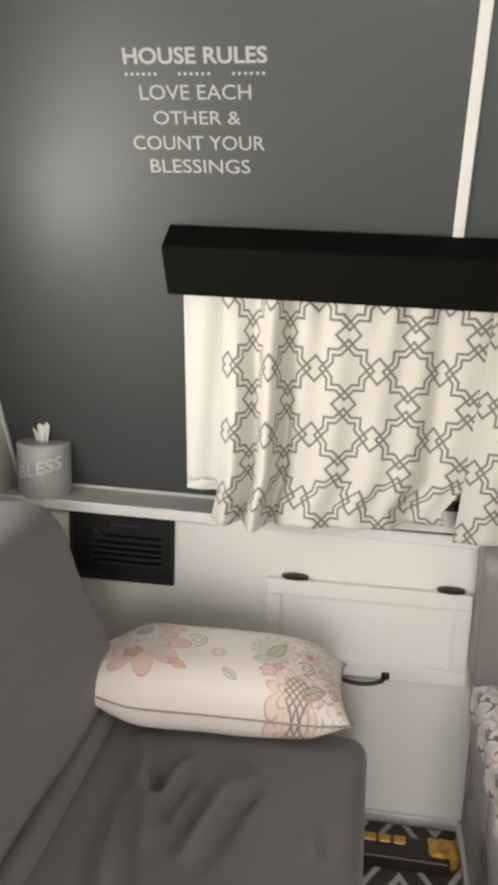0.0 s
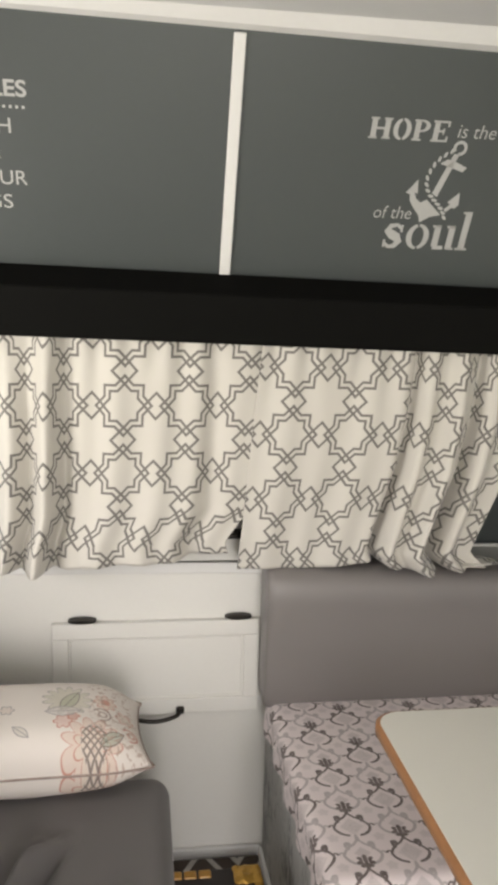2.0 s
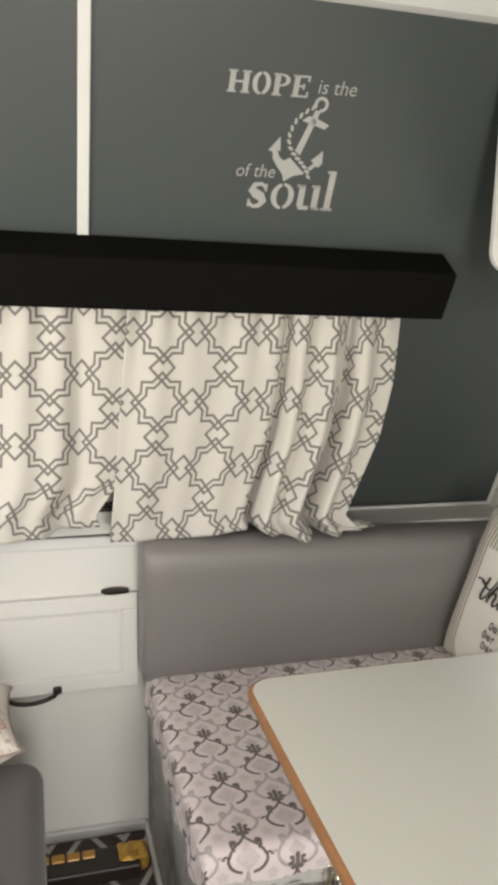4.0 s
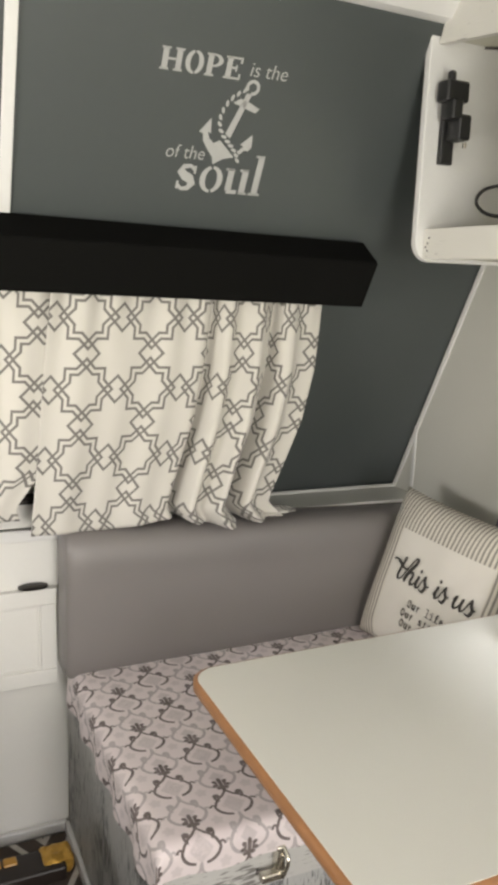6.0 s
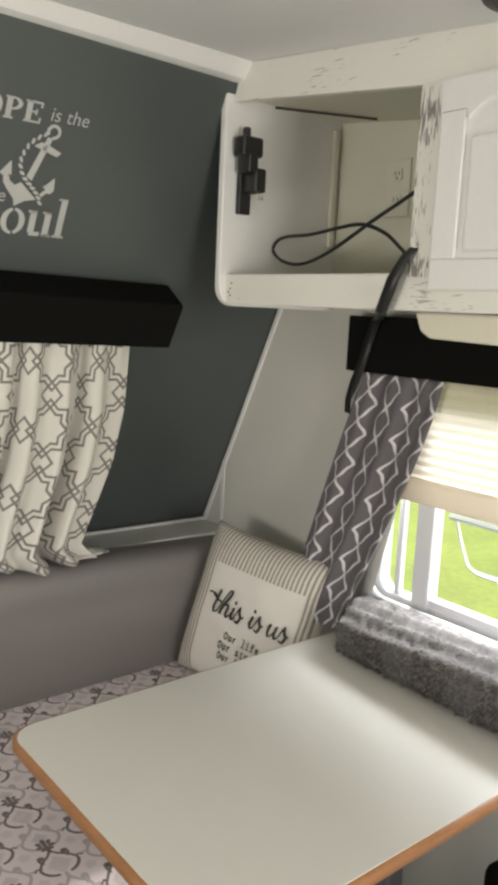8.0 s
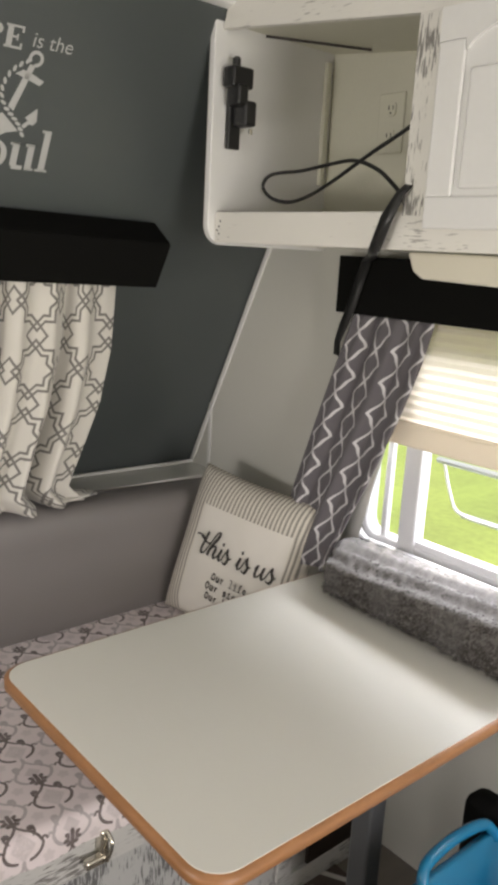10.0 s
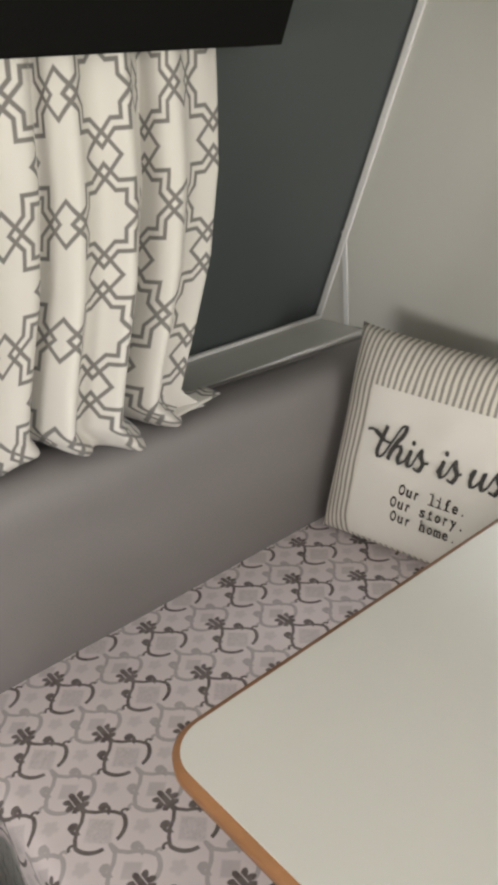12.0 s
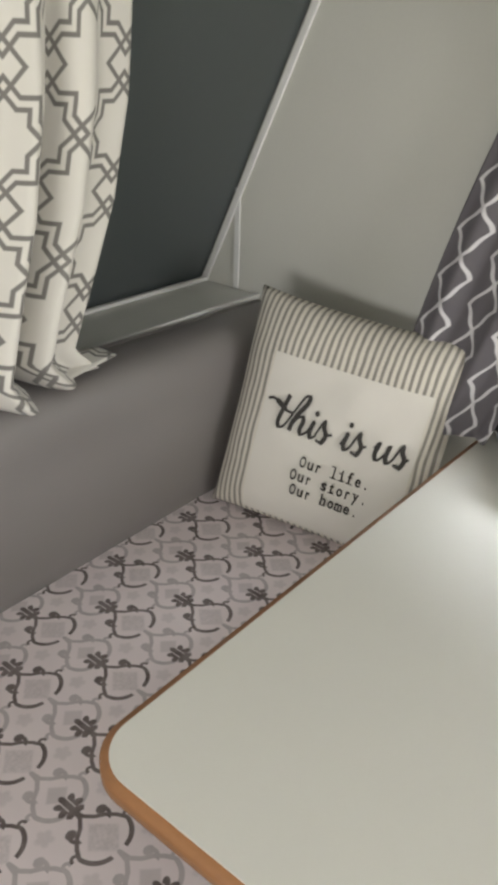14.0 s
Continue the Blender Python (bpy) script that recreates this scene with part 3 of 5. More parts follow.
rules = thing("wall_lettering", "white stencilled house rules on the charcoal wall", "wall lettering")
sign_line(rules, "HOUSE RULES", -0.38, -0.088, 1.9165, 1.9445, 0, 0.022)
sign_line(rules, "LOVE EACH", -0.3535, -0.1228, 1.8555, 1.8815)
sign_line(rules, "OTHER &", -0.33, -0.1462, 1.8115, 1.8355)
sign_line(rules, "COUNT YOUR", -0.38, -0.0982, 1.7645, 1.7905)
sign_line(rules, "BLESSINGS", -0.3484, -0.1309, 1.7205, 1.7465)
for g in range(3):
    dots = bmesh.new()
    for k in range(6):
        d = bmesh.new()
        bmesh.ops.create_circle(d, cap_ends=True, segments=10, radius=0.0032)
        d.transform(raked(-0.377 + g * 0.1103 + k * 0.01205, 1.900, 0.0012))
        dots = join(dots, d)
    part("dotted_line", dots, M_LETTER, rules)

hope = thing("wall_lettering", "white stencilled anchor sign about hope on the charcoal wall", "wall lettering")


def slab(bm, x, y, w, h):
    return box(x, x + w, y, y + h, -0.0002, 0.0002, 0, 1, bm)


def serif_word(parent, x0, x1, z0, z1, chars, lean, widths):
    """Bold slab-serif capitals or lower case, drawn from strokes in a unit-high box."""
    total = sum(widths) + 0.12 * (len(widths) - 1)
    sx = (x1 - x0) / total
    h = (z1 - z0) / 0.9041
    at = 0.0
    bm = bmesh.new()
    for ch, w in zip(chars, widths):
        g = bmesh.new()
        st = 0.27
        if ch == "H":
            for xx in (0.06, w - 0.06 - st):
                g = slab(g, xx, 0, st, 1)
                g = slab(g, xx - 0.08, 0, st + 0.16, 0.09)
                g = slab(g, xx - 0.08, 0.91, st + 0.16, 0.09)
            g = slab(g, 0.3, 0.45, w - 0.6, 0.1)
        elif ch in "Oo":
            top = 1.0
            n = 28
            ring = bmesh.new()
            o = [ring.verts.new((w / 2 + w / 2 * math.cos(2 * math.pi * k / n), top / 2 + (top / 2 + 0.02) * math.sin(2 * math.pi * k / n), 0)) for k in range(n)]
            i_ = [ring.verts.new((w / 2 + (w / 2 - 0.24) * math.cos(2 * math.pi * k / n), top / 2 + (top / 2 - 0.09) * math.sin(2 * math.pi * k / n), 0)) for k in range(n)]
            for k in range(n):
                if k in (7, 21):
                    continue
                ring.faces.new((o[k], o[(k + 1) % n], i_[(k + 1) % n], i_[k]))
            g = join(g, ring)
        elif ch == "P":
            g = slab(g, 0.06, 0, st, 1)
            g = slab(g, -0.02, 0, st + 0.2, 0.09)
            n = 16
            ring = bmesh.new()
            o = [ring.verts.new((w * 0.42 + (w * 0.55) * math.cos(math.pi * (k / n - 0.5)), 0.71 + 0.29 * math.sin(math.pi * (k / n - 0.5)), 0)) for k in range(n + 1)]
            i_ = [ring.verts.new((w * 0.42 + (w * 0.55 - 0.22) * math.cos(math.pi * (k / n - 0.5)), 0.71 + 0.20 * math.sin(math.pi * (k / n - 0.5)), 0)) for k in range(n + 1)]
            for k in range(n):
                ring.faces.new((o[k], o[k + 1], i_[k + 1], i_[k]))
            g = join(g, ring)
            g = slab(g, -0.02, 0.91, w * 0.46, 0.09)
            g = slab(g, 0.1, 0.42, w * 0.34, 0.09)
        elif ch == "E":
            g = slab(g, 0.06, 0, st, 1)
            g = slab(g, -0.02, 0, w, 0.1)
            g = slab(g, -0.02, 0.9, w, 0.1)
            g = slab(g, 0.1, 0.46, w * 0.55, 0.09)
            g = slab(g, w - 0.12, 0, 0.1, 0.27)
            g = slab(g, w - 0.12, 0.73, 0.1, 0.27)
            g = slab(g, w * 0.62, 0.36, 0.08, 0.28)
        elif ch == "u":
            for xx in (0.06, w - 0.1 - st):
                g = slab(g, xx, 0.12 if xx < 0.1 else 0.0, st, 0.88 if xx < 0.1 else 1.0)
                g = slab(g, xx - 0.1, 0.9, st + 0.1, 0.1)
            g = slab(g, 0.14, 0.0, w * 0.42, 0.16)
            g = slab(g, w - 0.1 - st, 0, st + 0.1, 0.09)
        elif ch == "l":
            g = slab(g, 0.08, 0, st, 1.58)
            g = slab(g, -0.04, 0, st + 0.24, 0.09)
            g = slab(g, -0.03, 1.49, st, 0.09)
        elif ch == "s":
            pts = [(0.86, 0.80), (0.62, 0.95), (0.30, 0.90), (0.20, 0.72), (0.40, 0.56), (0.66, 0.45), (0.78, 0.28), (0.62, 0.09), (0.34, 0.05), (0.10, 0.20)]
            wide = [0.07, 0.07, 0.10, 0.16, 0.18, 0.18, 0.16, 0.10, 0.07, 0.07]
            strip = bmesh.new()
            rows_ = []
            for k, (px, py) in enumerate(pts):
                qx, qy = pts[min(k + 1, len(pts) - 1)]
                rx, ry = pts[max(k - 1, 0)]
                d = Vector((qx - rx, qy - ry)).normalized()
                nrm = Vector((-d.y, d.x)) * wide[k]
                rows_.append((strip.verts.new((px * w + nrm.x, py + nrm.y, 0)), strip.verts.new((px * w - nrm.x, py - nrm.y, 0))))
            for a, b in zip(rows_, rows_[1:]):
                strip.faces.new((a[0], a[1], b[1], b[0]))
            g = join(g, strip)
            g = slab(g, w * 0.80, 0.66, 0.09, 0.3)
            g = slab(g, w * 0.06, 0.04, 0.09, 0.3)
        for v in g.verts:
            v.co.x += at
        bm = join(bm, g)
        at += w + 0.12
    for v in bm.verts:
        v.co = Vector(((v.co.x + lean * v.co.y) * sx, v.co.y * h, v.co.z))
    bm.transform(raked(x0, z0, 0.0012))
    return part("lettering", bm, M_LETTER, parent)


serif_word(hope, 0.5938, 0.763, 1.8805, 1.9185, "HOPE", 0.03, [1.05, 0.9, 0.85, 0.85])
sign_line(hope, "is the", 0.7837, 0.8668, 1.8898, 1.9144, 0.12, -0.004)
sign_line(hope, "of the", 0.6322, 0.7173, 1.7306, 1.7552, 0.12, -0.004)
serif_word(hope, 0.6612, 0.8616, 1.67, 1.7203, "soul", 0.03, [0.88, 0.98, 1.05, 0.48])


def anchor(parent):
    bm = bmesh.new()

    def ring(cx, cy, ro, ri, a0=0, a1=360, n=24):
        made = bmesh.new()
        o = [made.verts.new((cx + ro * math.cos(radians(a0 + (a1 - a0) * k / n)), cy + ro * math.sin(radians(a0 + (a1 - a0) * k / n)), 0)) for k in range(n + 1)]
        i_ = [made.verts.new((cx + ri * math.cos(radians(a0 + (a1 - a0) * k / n)), cy + ri * math.sin(radians(a0 + (a1 - a0) * k / n)), 0)) for k in range(n + 1)]
        for k in range(n):
            made.faces.new((o[k], o[k + 1], i_[k + 1], i_[k]))
        return made

    def poly(pts):
        made = bmesh.new()
        made.faces.new([made.verts.new((x, y, 0)) for x, y in pts])
        return made
    bm = join(bm, ring(0.0082, -0.0268, 0.0150, 0.0085, -100, 215))
    # shank, stock, left fluke and arm, right fluke
    bm = join(bm, poly([(-0.0317, -0.1199), (-0.0196, -0.1280), (0.0092, -0.0398), (-0.0020, -0.0378)]))
    bm = join(bm, poly([(-0.0010, -0.0668), (0.0237, -0.0739), (0.0316, -0.0651), (0.0084, -0.0554), (-0.0126, -0.0497), (-0.0274, -0.0590)]))
    bm = join(bm, poly([(-0.0881, -0.1210), (-0.0797, -0.1236), (-0.0686, -0.1199), (-0.0622, -0.1223), (-0.0666, -0.0927)]))
    bm = join(bm, poly([(-0.0766, -0.1377), (-0.0661, -0.1520), (-0.0513, -0.1685), (-0.0473, -0.1834), (-0.0278, -0.1708), (-0.0037, -0.1649), (-0.0401, -0.1337), (-0.0527, -0.1404), (-0.0635, -0.1326), (-0.0689, -0.1203), (-0.0789, -0.1232)]))
    bm = join(bm, poly([(0.0057, -0.1375), (0.0130, -0.1419), (0.0008, -0.1535), (0.0069, -0.1587), (0.0164, -0.1490), (0.0246, -0.1500), (0.0314, -0.1417), (0.0286, -0.1161)]))
    bmesh.ops.triangulate(bm, faces=bm.faces[:])
    bm.transform(raked(0.787, 1.896, 0.0012) @ Matrix.Scale(1.036, 4))
    part("anchor", bm, M_LETTER, parent)
    rope = bmesh.new()
    way = [(-0.0010, -0.0291), (-0.0136, -0.0367), (-0.0252, -0.0449), (-0.0355, -0.0547), (-0.0430, -0.0684), (-0.0477, -0.0819), (-0.0491, -0.0959), (-0.0457, -0.1087), (-0.0382, -0.1212), (-0.0289, -0.1304), (-0.0197, -0.1382), (-0.0109, -0.1462), (-0.0032, -0.1550), (0.0033, -0.1651), (0.0065, -0.1755)]
    pts = []
    for a, b in zip(way, way[1:]):
        for k in range(1):
            t = 0.5
            pts.append((a[0] + (b[0] - a[0]) * t, a[1] + (b[1] - a[1]) * t, math.atan2(b[1] - a[1], b[0] - a[0])))
    for x, y, ang in pts:
        d = bmesh.new()
        bmesh.ops.create_circle(d, cap_ends=True, segments=10, radius=1.0)
        d.transform(Matrix.Translation((x, y, 0.0006)) @ pose(0, 0, 0, 0, 0, math.degrees(ang) + 30) @ Matrix.Diagonal((0.0066, 0.0034, 1, 1)))
        rope = join(rope, d)
    rope.transform(raked(0.787, 1.896, 0.0014) @ Matrix.Scale(1.036, 4))
    part("rope", rope, M_LETTER, parent)


anchor(hope)

# ---- front window dressing ----
val = thing("valance", "long black box valance over the front curtains", "valance")
VX0, VX1 = -0.322, 1.163


def valance_panel(name, points, x0, x1, bevel):
    """A board of the valance, which sags a little towards the table side."""
    bm = extrude_poly(points, "x", x0, x1, bevel)
    for v in bm.verts:
        v.co.z -= 0.0207 * v.co.x
    part(name, bm, M_BLACK, val)


valance_panel("front_panel", [(1.715, 1.559), (1.775, 1.453), (1.786, 1.455), (1.727, 1.557)], VX0, VX1, 0.003)
valance_panel("top_panel", [(front_y(1.609) - 0.002, 1.609), (1.717, 1.561), (1.725, 1.551), (front_y(1.598) - 0.002, 1.598)], VX0 + 0.001, VX1 - 0.001, 0.003)
for ex in (VX0 + 0.001, VX1 - 0.011):
    valance_panel("end_panel", [(front_y(1.604) - 0.003, 1.604), (1.721, 1.557), (1.777, 1.455), (front_y(1.455) - 0.012, 1.455)], ex, ex + 0.010, 0.002)


def curtain(name, label, left, right, z_top, z_bot, folds, star, seed, hem):
    """A hanging panel: left and right edge tables over z, folds as (centre, width, depth)."""
    nu, nv = 150, 60
    rnd = random.Random(seed)
    ph = [rnd.uniform(0, 6.28) for _ in range(4)]
    x_mid0, x_mid1 = lerp_table(left, 1.25), lerp_table(right, 1.25)

    def depth(xn, t):
        x = x_mid0 + (x_mid1 - x_mid0) * xn
        y = 0.0
        for c, w, d in folds:
            y -= d * math.exp(-((x - c) / w) ** 2) * (0.42 + 0.95 * t)
        y += 0.004 * math.sin(xn * 19 + ph[0] + 1.5 * t) + 0.003 * math.sin(xn * 43 + ph[1])
        return y
    arc = [0.0]
    for i in range(nu):
        xa, xb = (x_mid1 - x_mid0) * i / nu, (x_mid1 - x_mid0) * (i + 1) / nu
        arc.append(arc[-1] + math.hypot(xb - xa, depth((i + 1) / nu, 0.4) - depth(i / nu, 0.4)))

    def place(s, t):
        zb = z_bot + lerp_table(hem, x_mid0 + (x_mid1 - x_mid0) * s)
        z = z_top + (zb - z_top) * t
        xl, xr = lerp_table(left, z), lerp_table(right, z)
        x = xl + (xr - xl) * s
        y = 1.812 + 0.068 * t + depth(s, t) + 0.006 * math.sin(6 * t + ph[2] + 5 * s) * t
        pleat = 0.007 * math.sin(s * 60 + ph[3]) * math.exp(-t * 7)
        return (x, y + pleat, z)

    def cloth(s, t):
        return (arc[min(nu, round(s * nu))] - arc0, place(s, t)[2] - star[1])
    arc0 = arc[round(nu * (star[0] - x_mid0) / (x_mid1 - x_mid0))]
    bm = grid_mesh(nu, nv, place, cloth)
    ob = solid(name, bm, M_CURTAIN, label, "curtain", "front curtains", smooth=True)
    md = ob.modifiers.new("thickness", 'SOLIDIFY')
    md.thickness = 0.002
    return ob


curtain("curtain", "cream curtain printed with grey interlaced stars", [(0.89, -0.234), (0.99, -0.212), (1.19, -0.202), (1.46, -0.200)], [(0.89, 0.356), (0.955, 0.337), (1.04, 0.394), (1.46, 0.417)], 1.466, 0.898,
        [(-0.165, 0.021, 0.030), (-0.124, 0.015, -0.022), (-0.084, 0.019, 0.044), (-0.043, 0.016, -0.026), (0.06, 0.03, 0.010), (0.172, 0.042, 0.012), (0.305, 0.03, -0.024)], (0.088, 1.300), 3, [(-0.2, 0.0), (-0.1, -0.012), (0.1, 0.004), (0.26, 0.008), (0.34, 0.026)])
curtain("curtain", "cream curtain with grey interlaced stars and deep folds", [(0.87, 0.368), (1.45, 0.409)], [(0.872, 1.028), (0.885, 1.010), (0.922, 0.972), (0.98, 0.992), (1.032, 1.012), (1.135, 1.050), (1.27, 1.072), (1.434, 1.074)], 1.456, 0.872,
        [(0.782, 0.013, -0.052), (0.818, 0.019, 0.034), (0.893, 0.022, 0.046), (0.944, 0.012, -0.056), (0.988, 0.02, 0.028)], (0.486, 1.232), 8, [(0.37, 0.012), (0.62, 0.010), (0.77, 0.024), (0.88, 0.004), (1.02, 0.004)])
tail = grid_mesh(16, 6, lambda s, t: (0.925 + 0.132 * s, 1.895 - 0.045 * t + 0.02 * s, 0.884 + 0.012 * math.sin(3.1 * s) * (1 - t) + 0.004 * s), lambda s, t: (1.45 + 0.12 * s, 0.86 - 0.05 * t))
hemtail = solid("curtain_hem", tail, M_CURTAIN, "trailing corner of the printed curtain on the backrest", "curtain", smooth=True)
hemtail.modifiers.new("thickness", 'SOLIDIFY').thickness = 0.002
lining = thing("curtain_lining", "plain white lining hanging beside the printed curtain", "curtain")


def lining_place(z0, z1, lift):
    return lambda s, t: (-0.300 + 0.112 * s, 1.838 - lift + 0.060 * (1.466 - z0 - (z1 - z0) * t) / 0.45 + 0.004 * math.sin(9 * s + 3 * t), z0 + (z1 - z0) * t)


for nm, z0, z1, lift, thick in (("cloth", 1.466, 0.990, 0.0, 0.0015), ("hem", 0.994, 0.968, 0.001, 0.004)):
    piece = part(nm, grid_mesh(14, 30, lining_place(z0, z1, lift)), M_LINING, lining, smooth=True)
    piece.modifiers.new("thickness", 'SOLIDIFY').thickness = thick
latch = thing("window_latch", "dark brown window latch between the curtains", "latch")
part("latch_plate", box(0.306, 0.394, 1.972, 1.984, 0.934, 0.960, 0.003), M_IRON, latch)
part("latch_lever", box(0.322, 0.381, 1.959, 1.972, 0.939, 0.951, 0.003), M_IRON, latch)
solid("window_1", box(0.20, 0.53, 1.984, 2.002, 0.872, 0.985, 0.004), M_WHITE, "white lower rail of the front window", "window", kind="structure")

# ---- low front wall: vent and flap door ----
vent = thing("wall_vent", "black plastic louvred panel set in the low cream wall", "vent")
part("back_panel", box(-0.657, -0.3559, YF - 0.006, YF, 0.656, 0.8522, 0.002, 1), M_BLACK_PLASTIC, vent)
rim = bmesh.new()
for b in ((-0.657, -0.356, 0.839, 0.852), (-0.657, -0.356, 0.656, 0.669), (-0.657, -0.644, 0.669, 0.839), (-0.369, -0.356, 0.669, 0.839)):
    rim = box(b[0], b[1], YF - 0.014, YF - 0.005, b[2], b[3], 0.002, 1, rim)
part("frame", rim, M_BLACK_PLASTIC, vent)
for k in range(5):
    lv = box(-0.5853, -0.3877, -0.005, 0.005, 0.0316, 0.0398, 0.002, 1)
    lv.transform(Matrix.Translation((0, YF - 0.010, 0.686 + 0.0175 * k)) @ pose(0, 0, 0, 35, 0, 0))
    part("slat", lv, M_BLACK_PLASTIC, vent)
part("grip", extrude_poly(rounded_rect(-0.544, -0.447, 0.790, 0.821, 0.008), "y", YF - 0.013, YF - 0.006, 0.002), M_BLACK_PLASTIC, vent)
part("pull_rib", tube([(-0.585, YF - 0.014, 0.808), (-0.560, YF - 0.016, 0.785), (-0.488, YF - 0.017, 0.777), (-0.416, YF - 0.016, 0.779)], 0.004), M_BLACK_PLASTIC, vent)

flap = thing("flap_door", "cream panelled flap door with black hinges", "cabinet door")
DX0, DX1, DZ0, DZ1 = -0.098, 0.447, 0.448, 0.709
body = box(DX0, DX1, YF - 0.012, YF - 0.001, DZ0, DZ1, 0.002, 1)
part("panel", body, M_WHITE, flap)
for b in ((DX0, DX1, DZ1 - 0.042, DZ1), (DX0, DX1, DZ0, DZ0 + 0.042), (DX0, DX0 + 0.042, DZ0 + 0.042, DZ1 - 0.042), (DX1 - 0.042, DX1, DZ0 + 0.042, DZ1 - 0.042)):
    part("rail", box(b[0], b[1], YF - 0.021, YF - 0.0115, b[2], b[3], 0.003), M_WHITE, flap)
inner = bmesh.new()
for b in ((DX0 + 0.042, DX1 - 0.042, DZ1 - 0.049, DZ1 - 0.042), (DX0 + 0.042, DX1 - 0.042, DZ0 + 0.042, DZ0 + 0.049), (DX0 + 0.042, DX0 + 0.049, DZ0 + 0.049, DZ1 - 0.049), (DX1 - 0.049, DX1 - 0.042, DZ0 + 0.049, DZ1 - 0.049)):
    inner = box(b[0], b[1], YF - 0.017, YF - 0.0115, b[2], b[3], 0.002, 1, inner)
part("moulding", inner, M_WHITE, flap)
for hx in (-0.020, 0.389):
    h = extrude_poly([(-0.035 * math.cos(a), 0.0075 * math.sin(a)) for a in [2 * math.pi * k / 24 for k in range(24)]], "y", YF - 0.026, YF - 0.001, 0.004)
    h.transform(Matrix.Translation((hx, 0, DZ1 + 0.008)))
    part("hinge", h, M_IRON, flap, "dark bronze hinge")
hd = tube([(0.101, YF - 0.024, 0.459), (0.127, YF - 0.045, 0.447), (0.178, YF - 0.048, 0.443), (0.224, YF - 0.040, 0.451), (0.236, YF - 0.022, 0.459)], 0.006)
for hx in (0.101, 0.236):
    hd = box(hx - 0.011, hx + 0.011, YF - 0.027, YF - 0.020, 0.448, 0.470, 0.005, 2, hd)
part("handle", hd, M_IRON, flap, "dark bronze bar handle", True)

# ---- ledge things ----
tin = thing("tissue_holder", "round grey tin tissue holder lettered in white", "tissue box", at=(-0.750, 2.045, ledge_z(-0.75)))
TC = (-0.750, 2.045, ledge_z(-0.75))
part("body", lathe([(0.074, 0), (0.075, 0.004), (0.0745, 0.008), (0.0745, 0.138), (0.076, 0.142), (0.074, 0.147)], TC), M_GALV, tin, smooth=False)
part("lid", lathe([(0.074, 0.147), (0.070, 0.151), (0.030, 0.152), (0.026, 0.149)], TC), M_GALV, tin)
tis = bmesh.new()
for k in range(3):
    rot = k * 1.1
    g = grid_mesh(8, 8, lambda s, t: (TC[0] + 0.01 * k - 0.01 + (s - 0.5) * 0.05 * (0.5 + 0.5 * t) * math.cos(rot), TC[1] + (s - 0.5) * 0.05 * math.sin(rot) + 0.008 * math.sin(5 * s + k), TC[2] + 0.148 + 0.062 * t - 0.014 * abs(s - 0.45) * t * 2))
    tis = join(tis, g)
part("tissue", tis, M_TISSUE, tin, "white tissue sticking out", True)
word = letters("BLESS", 0.125, 0.036, 0, 0.01)
for v in word.verts:
    a = (v.co.x - 0.046) / 0.0755
    zz = v.co.y + 0.055 + 0.26 * v.co.x
    v.co = Vector((TC[0] + 0.0775 * math.sin(a), TC[1] - 0.0775 * math.cos(a), TC[2] + zz))
part("lettering", word, M_TISSUE, tin, "white lettering")
mark = bmesh.new()
bmesh.ops.create_circle(mark, cap_ends=True, segments=5, radius=0.007)
mark.transform(Matrix.Translation((TC[0] + 0.02, TC[1] - 0.0737, TC[2] + 0.04)) @ pose(0, 0, 0, 90, 0, 0))
part("star_mark", mark, M_LETTER, tin)

# ---- sofa ----
def spline2(pts, per=5):
    out = []
    pts = [Vector(p) for p in pts]
    for i in range(len(pts) - 1):
        p0, p1, p2, p3 = pts[max(i - 1, 0)], pts[i], pts[i + 1], pts[min(i + 2, len(pts) - 1)]
        for k in range(per):
            t = k / per
            out.append(0.5 * ((2 * p1) + (p2 - p0) * t + (2 * p0 - 5 * p1 + 4 * p2 - p3) * t * t + (3 * p1 - p0 - 3 * p2 + p3) * t ** 3))
    out.append(pts[-1])
    return out


def bolster(profile, axis, a, b, round_end=0.02, wave=0.0, cells=60):
    """A padded length: a smooth profile swept along an axis, drawn in at both ends and closed."""
    pts = spline2(profile)
    mid = Vector((sum(p.x for p in pts) / len(pts), sum(p.y for p in pts) / len(pts)))
    bm = bmesh.new()
    stops = [0.0, 0.1, 0.3, 0.6, 1.0]
    along = [a + round_end * s for s in stops] + [a + (b - a) * k / cells for k in range(3, cells - 2)] + [b - round_end * s for s in stops[::-1]]
    along = sorted(set(round(v, 5) for v in along if a <= v <= b))
    rings = []
    for w in along:
        e = min(1.0, (w - a) / round_end, (b - w) / round_end)
        pull = round_end * (1 - math.sqrt(max(0.0, 1 - (1 - e) ** 2)))
        ring = []
        for p in pts:
            d = (mid - p)
            q = p + d.normalized() * min(pull, d.length * 0.9)
            n_ = wave * noise.noise(Vector((q.x * 5, q.y * 5, w * 4)))
            q = q - d.normalized() * n_
            ring.append(bm.verts.new((w, q.x, q.y) if axis == "x" else (q.x, w, q.y)))
        rings.append(ring)
    for r0, r1 in zip(rings, rings[1:]):
        for k in range(len(pts) - 1):
            bm.faces.new((r0[k], r0[k + 1], r1[k + 1], r1[k]))
        bm.faces.new((r0[-1], r0[0], r1[0], r1[-1]))
    bm.faces.new(rings[0])
    bm.faces.new(rings[-1][::-1])
    return bm


sofa = thing("sofa", "sofa in a wrinkled charcoal stretch cover", "sofa", at=(-0.3, 1.0, 0))
SY0, SY1 = 0.42, 1.655


